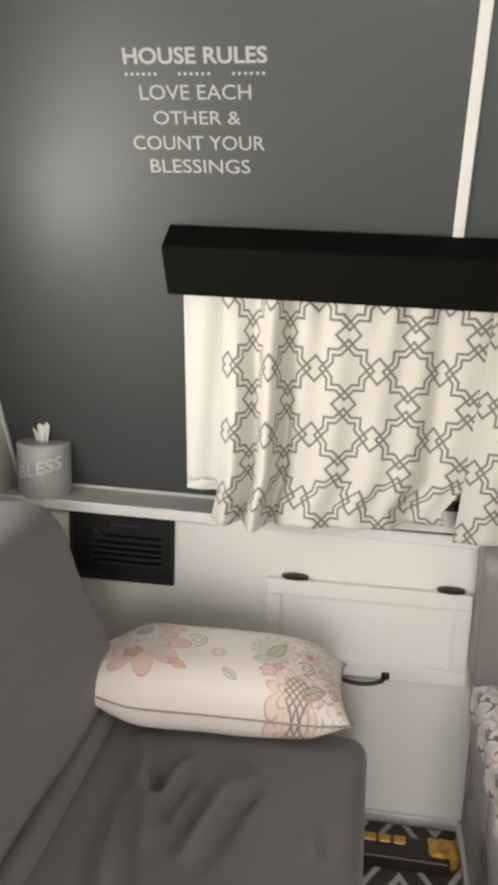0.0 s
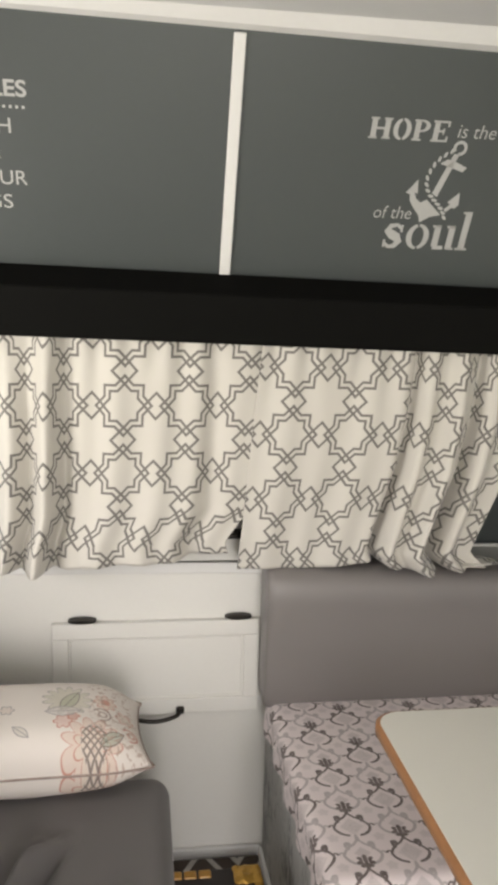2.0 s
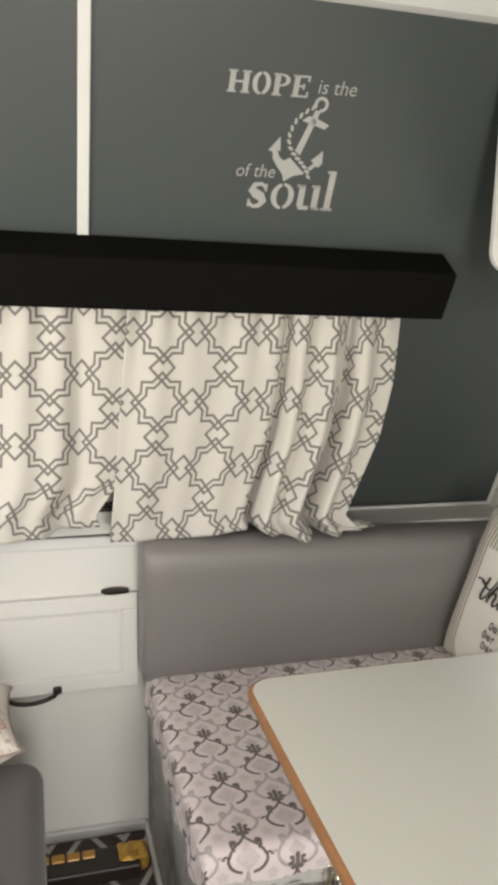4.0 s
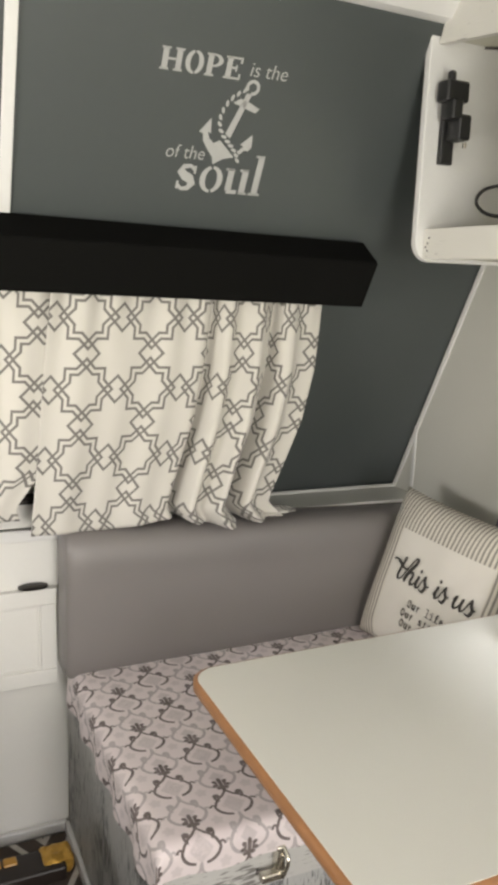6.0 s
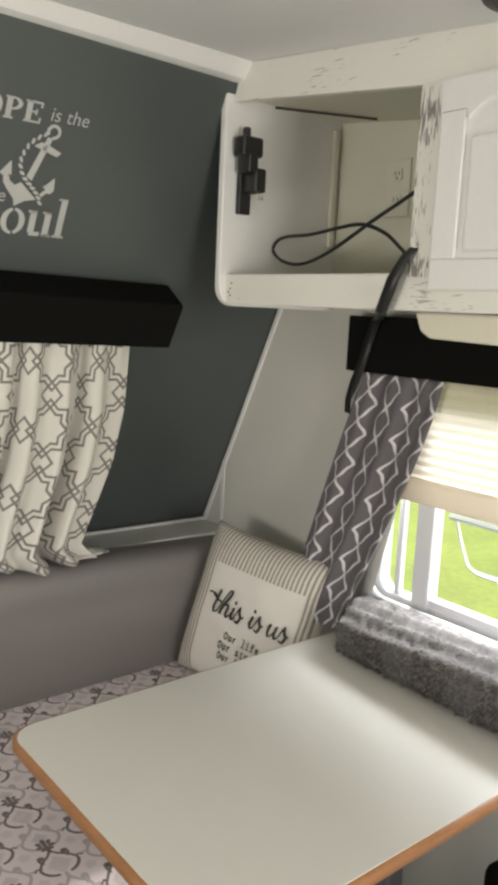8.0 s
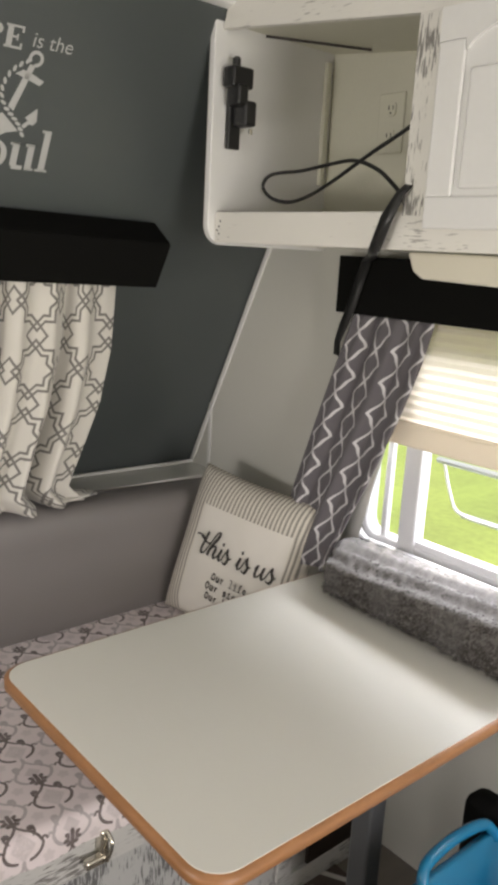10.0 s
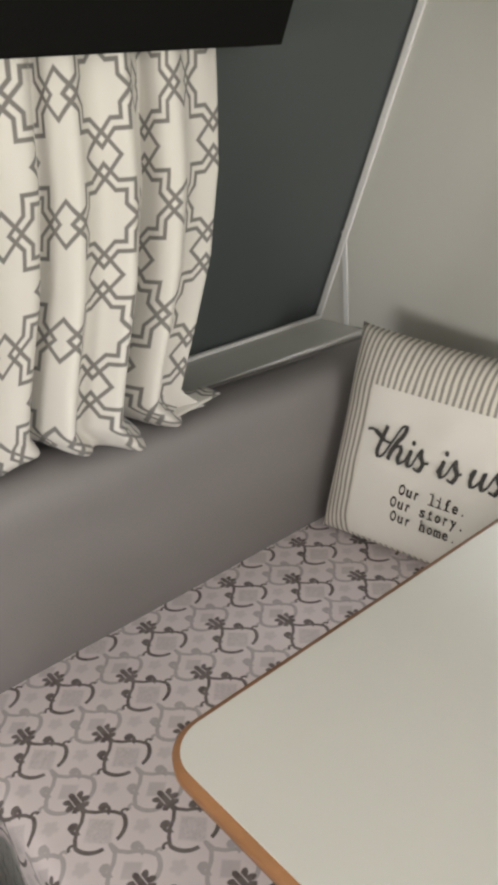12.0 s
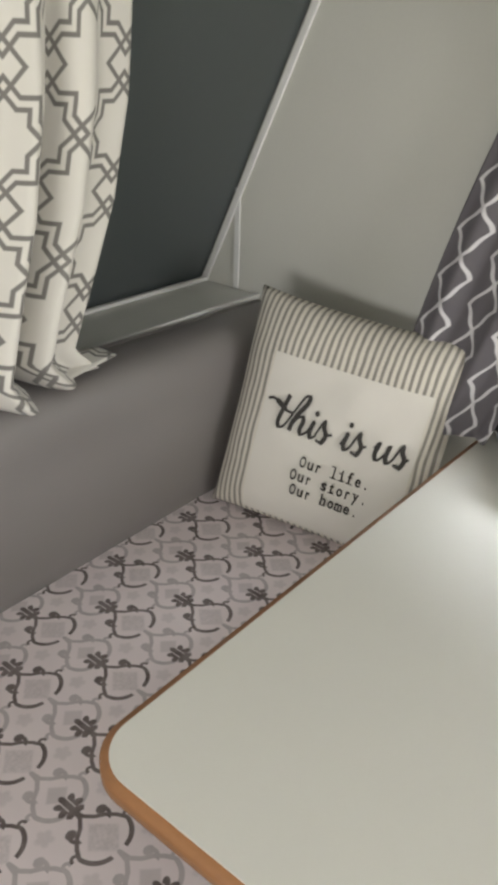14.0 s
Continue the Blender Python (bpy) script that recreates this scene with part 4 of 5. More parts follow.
def seat_top(x, y):
    z = 0.491
    z += 0.012 * noise.noise(Vector((x * 3, y * 3, 1.0)))
    # gathers that run from the crease towards the front
    for (ax, ay, bx, by, w, d) in ((-0.30, 1.52, -0.20, 1.18, 0.020, 0.022), (-0.18, 1.46, -0.22, 1.28, 0.014, 0.020), (-0.06, 1.42, -0.13, 1.16, 0.018, 0.020),
                                   (-0.02, 1.44, -0.10, 1.30, 0.012, 0.014), (-0.30, 1.40, -0.24, 1.05, 0.018, 0.016), (0.10, 1.30, 0.10, 1.22, 0.012, 0.008)):
        px, py = x - ax, y - ay
        dx, dy = bx - ax, by - ay
        L2 = dx * dx + dy * dy
        t = max(0, min(1, (px * dx + py * dy) / L2))
        dd = math.hypot(px - t * dx, py - t * dy)
        z += 1.7 * d * (math.exp(-(dd / w) ** 2) - 0.6 * math.exp(-((dd - 2 * w) / w) ** 2)) * math.sin(math.pi * min(1, max(0.08, t)))
    return z


def seat_sheet(s, t):
    # s: from the crease over the front edge down to the floor; t: along the sofa
    y = SY0 + (SY1 - SY0) * t
    edge = 0.0
    if s < 0.66:
        x = -0.450 + (0.150 + 0.450) * s / 0.66
        z = seat_top(x, y)
    elif s < 0.80:
        a = (s - 0.66) / 0.14 * math.pi / 2
        x = 0.150 + 0.045 * math.sin(a)
        z = seat_top(0.150, y) - 0.055 * (1 - math.cos(a))
    else:
        k = (s - 0.80) / 0.20
        x = 0.195 + 0.004 * math.sin(14 * y) * k
        z = seat_top(0.150, y) - 0.055 - (0.491 - 0.055 - 0.012) * k
    e = max(0.0, (t - 0.965) / 0.035)
    z -= 0.03 * e * e if s < 0.8 else 0
    return (x, y, max(0.012, z))


seat = grid_mesh(110, 110, seat_sheet)
part("seat", seat, M_SOFA, sofa, smooth=True)
part("seat_end", extrude_poly([(-0.45, 0.012), (0.190, 0.012), (0.190, 0.423), (0.175, 0.451), (0.135, 0.465), (-0.45, 0.465)], "y", SY1 - 0.03, SY1, 0.008), M_SOFA, sofa, smooth=False)
prof = [(-0.4244, 0.4664), (-0.4143, 0.5512), (-0.4072, 0.636), (-0.4214, 0.6996), (-0.4549, 0.7632), (-0.4924, 0.848), (-0.5188, 0.9222), (-0.5513, 0.9699), (-0.6071, 0.9879), (-0.6934, 0.9805), (-0.7949, 0.954), (-0.8355, 0.8904), (-0.8355, 0.02), (-0.4701, 0.02)]
part("backrest", bolster(prof, "y", SY0, SY1, 0.05, 0.010), M_SOFA, sofa, smooth=True)
part("welt", tube([(-0.402, SY0, 0.502), (-0.396, 0.8, 0.504), (-0.398, 1.2, 0.506), (-0.410, SY1 - 0.03, 0.504)], 0.026, sides=12), M_SOFA, sofa, "padded roll in the crease", True)


# ---- cushions ----
def cushion(nu, w, h, thick, pinch=0.05):
    """Front and back sheets of a stuffed cushion in its own x-y plane, as one closed mesh with cloth coordinates."""
    def bulge(a, b):
        return thick / 2 * (max(0, (1 - a ** 4) * (1 - b ** 4))) ** 0.55

    def outline(a, b):
        x = a * w / 2 * (1 - pinch * (1 - b * b) * abs(a) ** 3)
        y = b * h / 2 * (1 - pinch * (1 - a * a) * abs(b) ** 3)
        return x, y

    def sheet(sign):
        def place(s, t):
            a, b = 2 * s - 1, 2 * t - 1
            x, y = outline(a, b)
            z = bulge(a, b) + 0.004 * noise.noise(Vector((x * 14, y * 14, 4.0))) * (1 - a ** 4) * (1 - b ** 4)
            return (x, y, sign * z)
        return place
    def uv(s, t):
        return ((s - 0.5) * w, (t - 0.5) * h)
    bm = grid_mesh(nu, nu, sheet(1), uv)
    back = grid_mesh(nu, nu, sheet(-1), uv)
    for f in back.faces:
        f.normal_flip()
    bm = join(bm, back)
    bmesh.ops.remove_doubles(bm, verts=bm.verts[:], dist=0.0004)
    return bm, bulge, outline


fl, _, fl_outline = cushion(48, 0.672, 0.290, 0.172, 0.045)
def taper(v):
    k = 1 - 0.70 * smoothstep(0.12, 0.345, -v.x) - 0.16 * smoothstep(0.24, 0.34, v.x)
    return Vector((v.x, (v.y + 0.05) * k - 0.05, v.z * (0.15 + 0.85 * k)))


for v in fl.verts:
    v.co = taper(v.co)
FM = Matrix.Translation((-0.192, 1.645, 0.585)) @ pose(0, 0, 0, 5, 3, 7)
fl.transform(FM)
floral_pillow = thing("throw_pillow", "cream cushion with coral and grey flowers on the sofa", "cushion")
part("cover", fl, M_FLORAL, floral_pillow, smooth=True)
pipe = []
for k in range(49):
    q = k / 48 * 4
    e, f = int(q) % 4, 2 * (q - int(q)) - 1
    a, b = ((f, -1), (1, f), (-f, 1), (-1, -f))[e]
    o = fl_outline(a, b)
    pipe.append(taper(Vector((o[0], o[1], 0))))
pp = tube(pipe, 0.0028, sides=6)
pp.transform(FM)
part("piping", pp, M_PIPING, floral_pillow, "dark printed piping", True)

us = thing("throw_pillow", "ticking-stripe cushion with a lettered cream panel on the bench", "cushion")
PU = Vector((0.217, -0.970, -0.090)).normalized()
PV = Vector((0.292, 0.0, 0.956))
PV = (PV - PU * PV.dot(PU)).normalized()
PN = PU.cross(PV).normalized()
PW, PH = 0.416, 0.432
PB = Vector((1.273, 1.854, 0.522))
PC = PB + PU * PW / 2 + PV * PH / 2 - PN * 0.0
PM = Matrix.Translation(PC) @ Matrix((PU, PV, PN)).transposed().to_4x4()
us_bm, us_bulge, us_outline = cushion(52, PW, PH, 0.15)
us_bm.transform(PM)
part("cover", us_bm, M_TICKING, us, smooth=True)


def script_word(strokes, dots, x, y, sx, sy, half):
    """Brush lettering: ribbons along smoothed strokes, laid on the cushion."""
    bm = bmesh.new()

    def lay(px, py):
        qx, qy = x + px * sx, y + py * sy
        return bm.verts.new((qx, qy, us_bulge(qx / (PW / 2), qy / (PH / 2)) + 0.0045))
    for st_ in strokes:
        pts = [Vector(p) for p in st_]
        fine = []
        for i in range(len(pts) - 1):
            p0, p1, p2, p3 = pts[max(i - 1, 0)], pts[i], pts[i + 1], pts[min(i + 2, len(pts) - 1)]
            for k in range(6):
                t = k / 6
                fine.append(0.5 * ((2 * p1) + (p2 - p0) * t + (2 * p0 - 5 * p1 + 4 * p2 - p3) * t * t + (3 * p1 - p0 - 3 * p2 + p3) * t ** 3))
        fine.append(pts[-1])
        prev = None
        for i, p in enumerate(fine):
            d = (fine[min(i + 1, len(fine) - 1)] - fine[max(i - 1, 0)]).normalized()
            w = half * (1.25 if d.y < -0.3 else 0.62)
            a, b = lay(p.x - d.y * w, p.y + d.x * w), lay(p.x + d.y * w, p.y - d.x * w)
            if prev:
                bm.faces.new((prev[0], prev[1], b, a))
            prev = (a, b)
    for dx, dy in dots:
        bm.faces.new([lay(dx + 0.17 * math.cos(k), dy + 0.17 * math.sin(k)) for k in [2 * math.pi * q / 10 for q in range(10)]])
    bm.transform(PM)
    part("lettering", bm, M_INK, us)


def s_stroke(o):
    return [(o, 0.25), (o + 0.45, 1.15), (o + 0.55, 0.80), (o + 0.80, 0.38), (o + 0.55, -0.08), (o + 0.12, 0.0)]


def i_stroke(o):
    return [(o, 0.2), (o + 0.38, 1.0), (o + 0.22, 0.30), (o + 0.42, 0.0), (o + 0.75, 0.25)]


script_word([
    [(-1.15, 1.42), (-0.75, 1.55), (-0.2, 1.40), (0.5, 1.08), (1.0, 1.05)],
    [(0.50, 2.0), (0.22, 1.1), (0.02, 0.35), (0.22, 0.02), (0.62, 0.25), (1.15, 1.20), (1.70, 2.15), (2.05, 2.20), (1.95, 1.75), (1.55, 1.2), (1.18, 0.55), (1.05, 0.0)],
    [(1.05, 0.0), (1.40, 0.75), (1.80, 1.0), (1.98, 0.75), (1.85, 0.25), (2.05, 0.0), (2.42, 0.25)],
    i_stroke(2.42), s_stroke(3.1), [(3.85, 0.40), (4.35, 0.55)],
    i_stroke(5.1), s_stroke(5.85), [(6.6, 0.40), (7.0, 0.55)],
    [(7.55, 0.6), (7.85, 1.0), (7.70, 0.3), (7.95, 0.0), (8.40, 0.45), (8.62, 1.0), (8.50, 0.3), (8.70, 0.0), (9.0, 0.25)],
    s_stroke(9.0), [(9.75, 0.40), (10.1, 0.5)]],
    [(2.88, 1.45), (5.56, 1.45)], -0.088, -0.013, 0.0240, 0.031, 0.130)


def typed_line(text, x, y, cell, xh):
    """Typewriter lettering: one cell a letter, with slab feet."""
    bm = bmesh.new()
    for n, ch in enumerate(text):
        if ch == " ":
            continue
        low = -0.42 * xh if ch == "y" else 0.0
        top = {"O": 1.42, "l": 1.5, "f": 1.5, "h": 1.5, "t": 1.3, "i": 1.4, ".": 0.28}.get(ch, 1.0) * xh
        wide = {"l": 0.16, "i": 0.20, ".": 0.20, "f": 0.55, "t": 0.50, "r": 0.48, "m": 0.92, "O": 0.80}.get(ch, 0.70) * cell
        g = letters(ch, wide, top - low, 0, 0.022)
        for v in g.verts:
            v.co = Vector((v.co.x + n * cell + (cell - wide) / 2, v.co.y + low, 0))
        bm = join(bm, g)
        if ch in "lifhmt":
            bm = box(n * cell + 0.10 * cell, n * cell + 0.90 * cell, 0, 0.13 * xh, -0.0001, 0.0001, 0, 1, bm)
        if ch in "limy":
            bm = box(n * cell + 0.06 * cell, n * cell + 0.48 * cell, (1.37 if ch == "l" else 0.87) * xh, (1.5 if ch == "l" else 1.0) * xh, -0.0001, 0.0001, 0, 1, bm)
    for v in bm.verts:
        px, py = x + v.co.x, y + v.co.y
        v.co = Vector((px, py, us_bulge(px / (PW / 2), py / (PH / 2)) + 0.0045))
    bm.transform(PM)
    part("lettering", bm, M_INK, us)


typed_line("Our life.", -0.029, -0.070, 0.0150, 0.0150)
typed_line("Our story.", -0.041, -0.0975, 0.0150, 0.0150)
typed_line("Our home.", -0.036, -0.125, 0.0150, 0.0150)

# ---- dinette bench ----
bench = thing("dinette_bench", "dinette bench of distressed grey planks with printed seat cover", "bench", at=(0.95, 1.55, 0))
BX0, BX1, BY0, BY1 = 0.472, X1 - 0.003, 1.236, 1.985
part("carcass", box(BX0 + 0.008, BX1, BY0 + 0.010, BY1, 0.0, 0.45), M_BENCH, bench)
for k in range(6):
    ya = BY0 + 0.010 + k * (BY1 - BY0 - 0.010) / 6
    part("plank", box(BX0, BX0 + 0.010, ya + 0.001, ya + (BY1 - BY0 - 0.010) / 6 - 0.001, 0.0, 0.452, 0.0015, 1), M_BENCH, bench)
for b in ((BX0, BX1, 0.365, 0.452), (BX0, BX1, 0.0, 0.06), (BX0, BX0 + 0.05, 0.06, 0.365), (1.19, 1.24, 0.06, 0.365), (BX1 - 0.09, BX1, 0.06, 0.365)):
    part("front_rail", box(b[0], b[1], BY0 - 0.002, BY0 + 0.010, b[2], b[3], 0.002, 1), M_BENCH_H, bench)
part("skirting", box(BX0 - 0.012, BX0, BY0, BY1, 0.0, 0.034, 0.004), M_TRIM, bench, "white strip at the foot")
arch = [(1.29, 0.065), (1.46, 0.065)] + [(1.375 + 0.085 * math.cos(radians(a)), 0.17 + 0.055 * math.sin(radians(a))) for a in range(0, 181, 12)]
part("vent_arch", extrude_poly(arch, "y", BY0 - 0.004, BY0 + 0.004), M_BROWNBOX, bench, "dark arched opening")
lt = box(0.696, 0.714, BY0 - 0.026, BY0 - 0.003, 0.398, 0.462, 0.004)
lt = box(0.664, 0.708, BY0 - 0.030, BY0 - 0.012, 0.394, 0.412, 0.004, 2, lt)
lt = tube([(0.710, BY0 - 0.024, 0.458), (0.714, BY0 - 0.036, 0.436), (0.704, BY0 - 0.034, 0.402)], 0.004, bm=lt)
part("latch", lt, M_STEEL, bench, "bright metal latch")

seat_c = thing("seat_cushion", "bench cushion covered in pale damask print", "cushion", at=(0.95, 1.55, 0.452))


def seat_place(s, t):
    # drape: plan coordinates beyond the block's edges turn down over the sides
    drop, front = 0.085, 0.052
    u = BX0 - 0.012 - drop + (BX1 - (BX0 - 0.012 - drop)) * s
    v = BY0 - 0.022 - front + (1.925 - (BY0 - 0.022 - front)) * t
    r = 0.028

    def fold(a, edge):
        over = edge + r - a
        if over <= 0:
            return a, 0.0
        q = over / r
        if q < math.pi / 2:
            return edge + r - r * math.sin(q), r * (1 - math.cos(q))
        return edge, r + (over - r * math.pi / 2)
    x, d1 = fold(u, BX0 - 0.012)
    y, d2 = fold(v, BY0 - 0.022)
    z = 0.516 - max(d1, d2) - 0.35 * min(d1, d2)
    z += 0.003 * noise.noise(Vector((u * 5, v * 5, 2.0)))
    if d1 > r:
        x += 0.006 * math.sin(v * 42) * min(1, (d1 - r) / 0.05)
    if d2 > r:
        y += 0.005 * math.sin(u * 40) * min(1, (d2 - r) / 0.05)
    return (x, y, z)


def seat_uv(s, t):
    drop, front = 0.085, 0.052
    return (BX0 - 0.012 - drop + (BX1 - (BX0 - 0.012 - drop)) * s, BY0 - 0.022 - front + (1.925 - (BY0 - 0.022 - front)) * t)


cover = part("cover", grid_mesh(130, 100, seat_place, seat_uv), M_DAMASK, seat_c, smooth=True)
part("padding", box(BX0 + 0.002, BX1, BY0 - 0.004, 1.925, 0.452, 0.500, 0.006), M_LINING, seat_c)

backc = thing("back_cushion", "taupe vinyl back cushion along the front wall", "cushion", at=(0.95, 1.9, 0.516))
bp = [(1.885, 0.505), (1.870, 0.56), (1.860, 0.67), (1.853, 0.77), (1.853, 0.825), (1.863, 0.862), (1.886, 0.882), (1.922, 0.890), (1.955, 0.888), (1.970, 0.873), (1.972, 0.70), (1.972, 0.505)]
back_bm = bolster(bp, "x", 0.446, X1 - 0.006, 0.02, 0.003)
for v in back_bm.verts:
    # the top sinks a little towards the side wall
    v.co.z -= 0.042 * (v.co.x - 0.446) * max(0.0, v.co.z - 0.505) / 0.39
part("cover", back_bm, M_VINYL, backc, smooth=True)

# ---- table ----
table = thing("dinette_table", "cream laminate dinette table with an oak edge", "table", at=(1.03, 1.1, 0))
part("tabletop", extrude_poly(rounded_rect(0.589, X1 - 0.004, 0.755, 1.405, 0.051, 10), "z", 0.717, 0.742, 0.0), M_LAMINATE, table)
rim_out, rim_in = rounded_rect(0.580, X1 - 0.004, 0.746, 1.414, 0.059, 10), rounded_rect(0.5895, X1 - 0.005, 0.7555, 1.4045, 0.0505, 10)
em = bmesh.new()
layers = []
for pts, z in ((rim_in, 0.7405), (rim_out, 0.7380), (rim_out, 0.722), (rim_in, 0.716)):
    layers.append([em.verts.new((p[0], p[1], z)) for p in pts])
for a, b in zip(layers, layers[1:]):
    for i in range(len(a)):
        em.faces.new((a[i], a[(i + 1) % len(a)], b[(i + 1) % len(a)], b[i]))
part("edge_band", em, M_OAK, table, "rounded honey oak edge", True)
part("leg", box(1.175, 1.225, 0.965, 1.015, 0.03, 0.712, 0.006), surface("dark_grey_post", (0.07, 0.072, 0.075), 0.4, 0.1, 8.0, 100.0, 0.05), table, "dark grey square post")
part("foot", box(1.09, 1.25, 0.90, 1.13, 0.007, 0.032, 0.008), M_BLACK_PLASTIC, table)

# ---- rolled throw on the table ----
rollt = thing("rolled_throw", "rolled throw of grey fur in light and dark bands", "blanket")


def roll_place(s, t):
    a = 2 * math.pi * s
    y = 1.428 - 0.69 * t - 0.12 * (0.5 - 0.5 * math.cos(a)) * (1 - t)
    cx = 1.440 - 0.022 * t
    end = min(1, t / 0.05, (1 - t) / 0.05)
    cap = math.sqrt(max(0.0, 1 - (1 - end) ** 2)) if end < 1 else 1
    ra, rb = 0.108 * (0.35 + 0.65 * cap), 0.046 + 0.014 * t
    rb *= 0.3 + 0.7 * cap
    n_ = 0.0065 * math.sin(a * 11 + 0.8 * math.sin(y * 9)) * max(0.0, math.sin(a)) + 0.004 * noise.noise(Vector((math.cos(a) * 6, math.sin(a) * 6, y * 40))) + 0.004 * noise.noise(Vector((a * 9, y * 90, 3)))
    sq = 1.0 / max(abs(math.cos(a)) ** 3 + abs(math.sin(a)) ** 3, 0.2) ** (1 / 3)
    return (min(X1 - 0.004, cx + (ra * sq + n_) * math.cos(a)), y, max(0.744, 0.742 + 0.048 + 0.016 * t + (rb * sq + n_) * math.sin(a)))


part("roll", grid_mesh(64, 160, roll_place), M_FUR, rollt, smooth=True)
fur = bmesh.new()
rnd = random.Random(5)
for k in range(16000):
    s, t = rnd.uniform(-0.08, 0.62), rnd.uniform(0.0, 1.0)
    p = Vector(roll_place(s % 1.0, t))
    q = Vector((1.440 - 0.022 * t, p.y, 0.80))
    out = (p - q).normalized()
    lay = Vector((rnd.uniform(-0.5, 0.5), rnd.uniform(-1.0, 1.0), -0.8)) * 0.007
    wdt = out.cross(lay).normalized() * 0.0011
    tip = p + out * rnd.uniform(0.002, 0.0055) + lay
    tip.z = max(tip.z, 0.744)
    tip.x = min(tip.x, X1 - 0.002)
    v = [fur.verts.new(p - wdt), fur.verts.new(p + wdt), fur.verts.new(tip)]
    fur.faces.new(v)


def banded_fur(name):
    m, b = start_material(name)
    x, y, z = coords("Object")
    band = e_below(e_abs(e_frac(y / 0.17 + (noise_value(30.0) - 0.5) * 0.12) - 0.5), 0.22, 0.08)
    col = blend((0.030, 0.023, 0.018), (0.078, 0.072, 0.068), band)
    col = blend(col, (0.05, 0.045, 0.04), noise_value(260.0) * 0.7)
    Ex.tree.links.new(col, b.inputs["Base Color"])
    b.inputs["Roughness"].default_value = 0.7
    b.inputs["Sheen Weight"].default_value = 0.08
    bump(b, noise_value(300.0, 3.0, (1, 0.4, 1)), 0.5)
    return m


M_BANDFUR = banded_fur("banded_fur")
pile = part("fur_tuft", fur, M_BANDFUR, rollt)
pile["kind"] = "stuff"
rollt.children[0].data.materials[0] = M_BANDFUR

# ---- side window ----
win = thing("window_2", "white-framed crank window with its lower pane swung out", "window", kind="structure")


def frame_ring(y0, y1, z0, z1, r, wd, x0, x1):
    bm = bmesh.new()
    o, i_ = rounded_rect(y0, y1, z0, z1, r, 8), rounded_rect(y0 + wd, y1 - wd, z0 + wd, z1 - wd, max(r - wd, 0.008), 8)
    L = []
    for pts, x in ((o, x1), (o, x0 + 0.004), (rounded_rect(y0 + 0.004, y1 - 0.004, z0 + 0.004, z1 - 0.004, r, 8), x0), (rounded_rect(y0 + wd - 0.004, y1 - wd + 0.004, z0 + wd - 0.004, z1 - wd + 0.004, max(r - wd, 0.008), 8), x0), (i_, x0 + 0.004), (i_, x1)):
        L.append([bm.verts.new((x, p[0], p[1])) for p in pts])
    for a, b in zip(L, L[1:] + L[:1]):
        for k in range(len(a)):
            bm.faces.new((a[k], a[(k + 1) % len(a)], b[(k + 1) % len(a)], b[k]))
    return bm


part("window_frame", frame_ring(WY0 - 0.02, WY1 + 0.02, WZ0 - 0.02, WZ1 + 0.02, 0.075, 0.035, X1 - 0.012, X1 + 0.001), M_PVC, win)
part("inner_frame", frame_ring(WY0 + 0.004, WY1 - 0.004, WZ0 + 0.004, WZ1 - 0.004, 0.06, 0.026, X1 + 0.010, X1 + 0.046), M_PVC, win)
part("mullion", box(X1 + 0.006, X1 + 0.046, 1.223, 1.2737, WZ0 + 0.01, WZ1 - 0.01, 0.004), M_PVC, win)
part("side_rail", box(X1 + 0.012, X1 + 0.030, 1.3173, 1.3345, WZ0 + 0.02, WZ1 - 0.02, 0.004), M_PVC, win)
part("lower_rail", box(X1 + 0.012, X1 + 0.044, WY0 + 0.02, 1.223, WZ0 + 0.022, WZ0 + 0.046, 0.003), M_PVC, win)
p1 = box(X1 + 0.024, X1 + 0.028, 1.2737, WY1 - 0.02, WZ0 + 0.02, WZ1 - 0.02)
g1 = part("pane", p1, M_GLASS, win)
g1.visible_shadow = False
p2 = box(-0.002, 0.002, WY0 + 0.04, 1.205, -0.21, 0.0)
p2.transform(Matrix.Translation((X1 + 0.05, 0, 1.0665)) @ pose(0, 0, 0, 0, -38, 0))
g2 = part("pane", p2, M_GLASS, win, "pane swung outwards")
g2.visible_shadow = False
sash = bmesh.new()
for a, b, c, d in ((WY0 + 0.03, 1.21, -0.006, 0.006), (WY0 + 0.03, 1.21, -0.216, -0.204)):
    sash = box(-0.006, 0.006, a, b, c, d, 0.001, 1, sash)
sash.transform(Matrix.Translation((X1 + 0.05, 0, 1.0665)) @ pose(0, 0, 0, 0, -38, 0))
part("sash", sash, surface("grey_aluminium", (0.32, 0.34, 0.32), 0.35, 0.1, 8, 90, 0.05, metal=0.6), win, "grey metal sash")
part("crank_arm", tube([(X1 + 0.045, 1.185, 1.06), (X1 + 0.055, 1.165, 0.985), (X1 + 0.065, 1.14, 0.945), (X1 + 0.10, 1.06, 0.93)], 0.0035), M_PVC, win)

blind = thing("pleated_blind", "cream pleated blind half lowered over the side window", "blind")
pl = bmesh.new()
n = 11
rowsv = []
for k in range(2 * n + 1):
    z = 1.398 - (1.398 - 1.158) * k / (2 * n)
    x = X1 - 0.026 - (0.005 if k % 2 else 0.0)
    rowsv.append([pl.verts.new((x, y, z)) for y in (0.42, 1.330)])
for a, b in zip(rowsv, rowsv[1:]):
    pl.faces.new((a[0], a[1], b[1], b[0]))
part("pleats", pl, M_BLIND, blind)
part("bottom_rail", box(X1 - 0.046, X1 - 0.016, 0.4199, 1.3305, 1.1028, 1.16, 0.006), M_BLIND, blind)

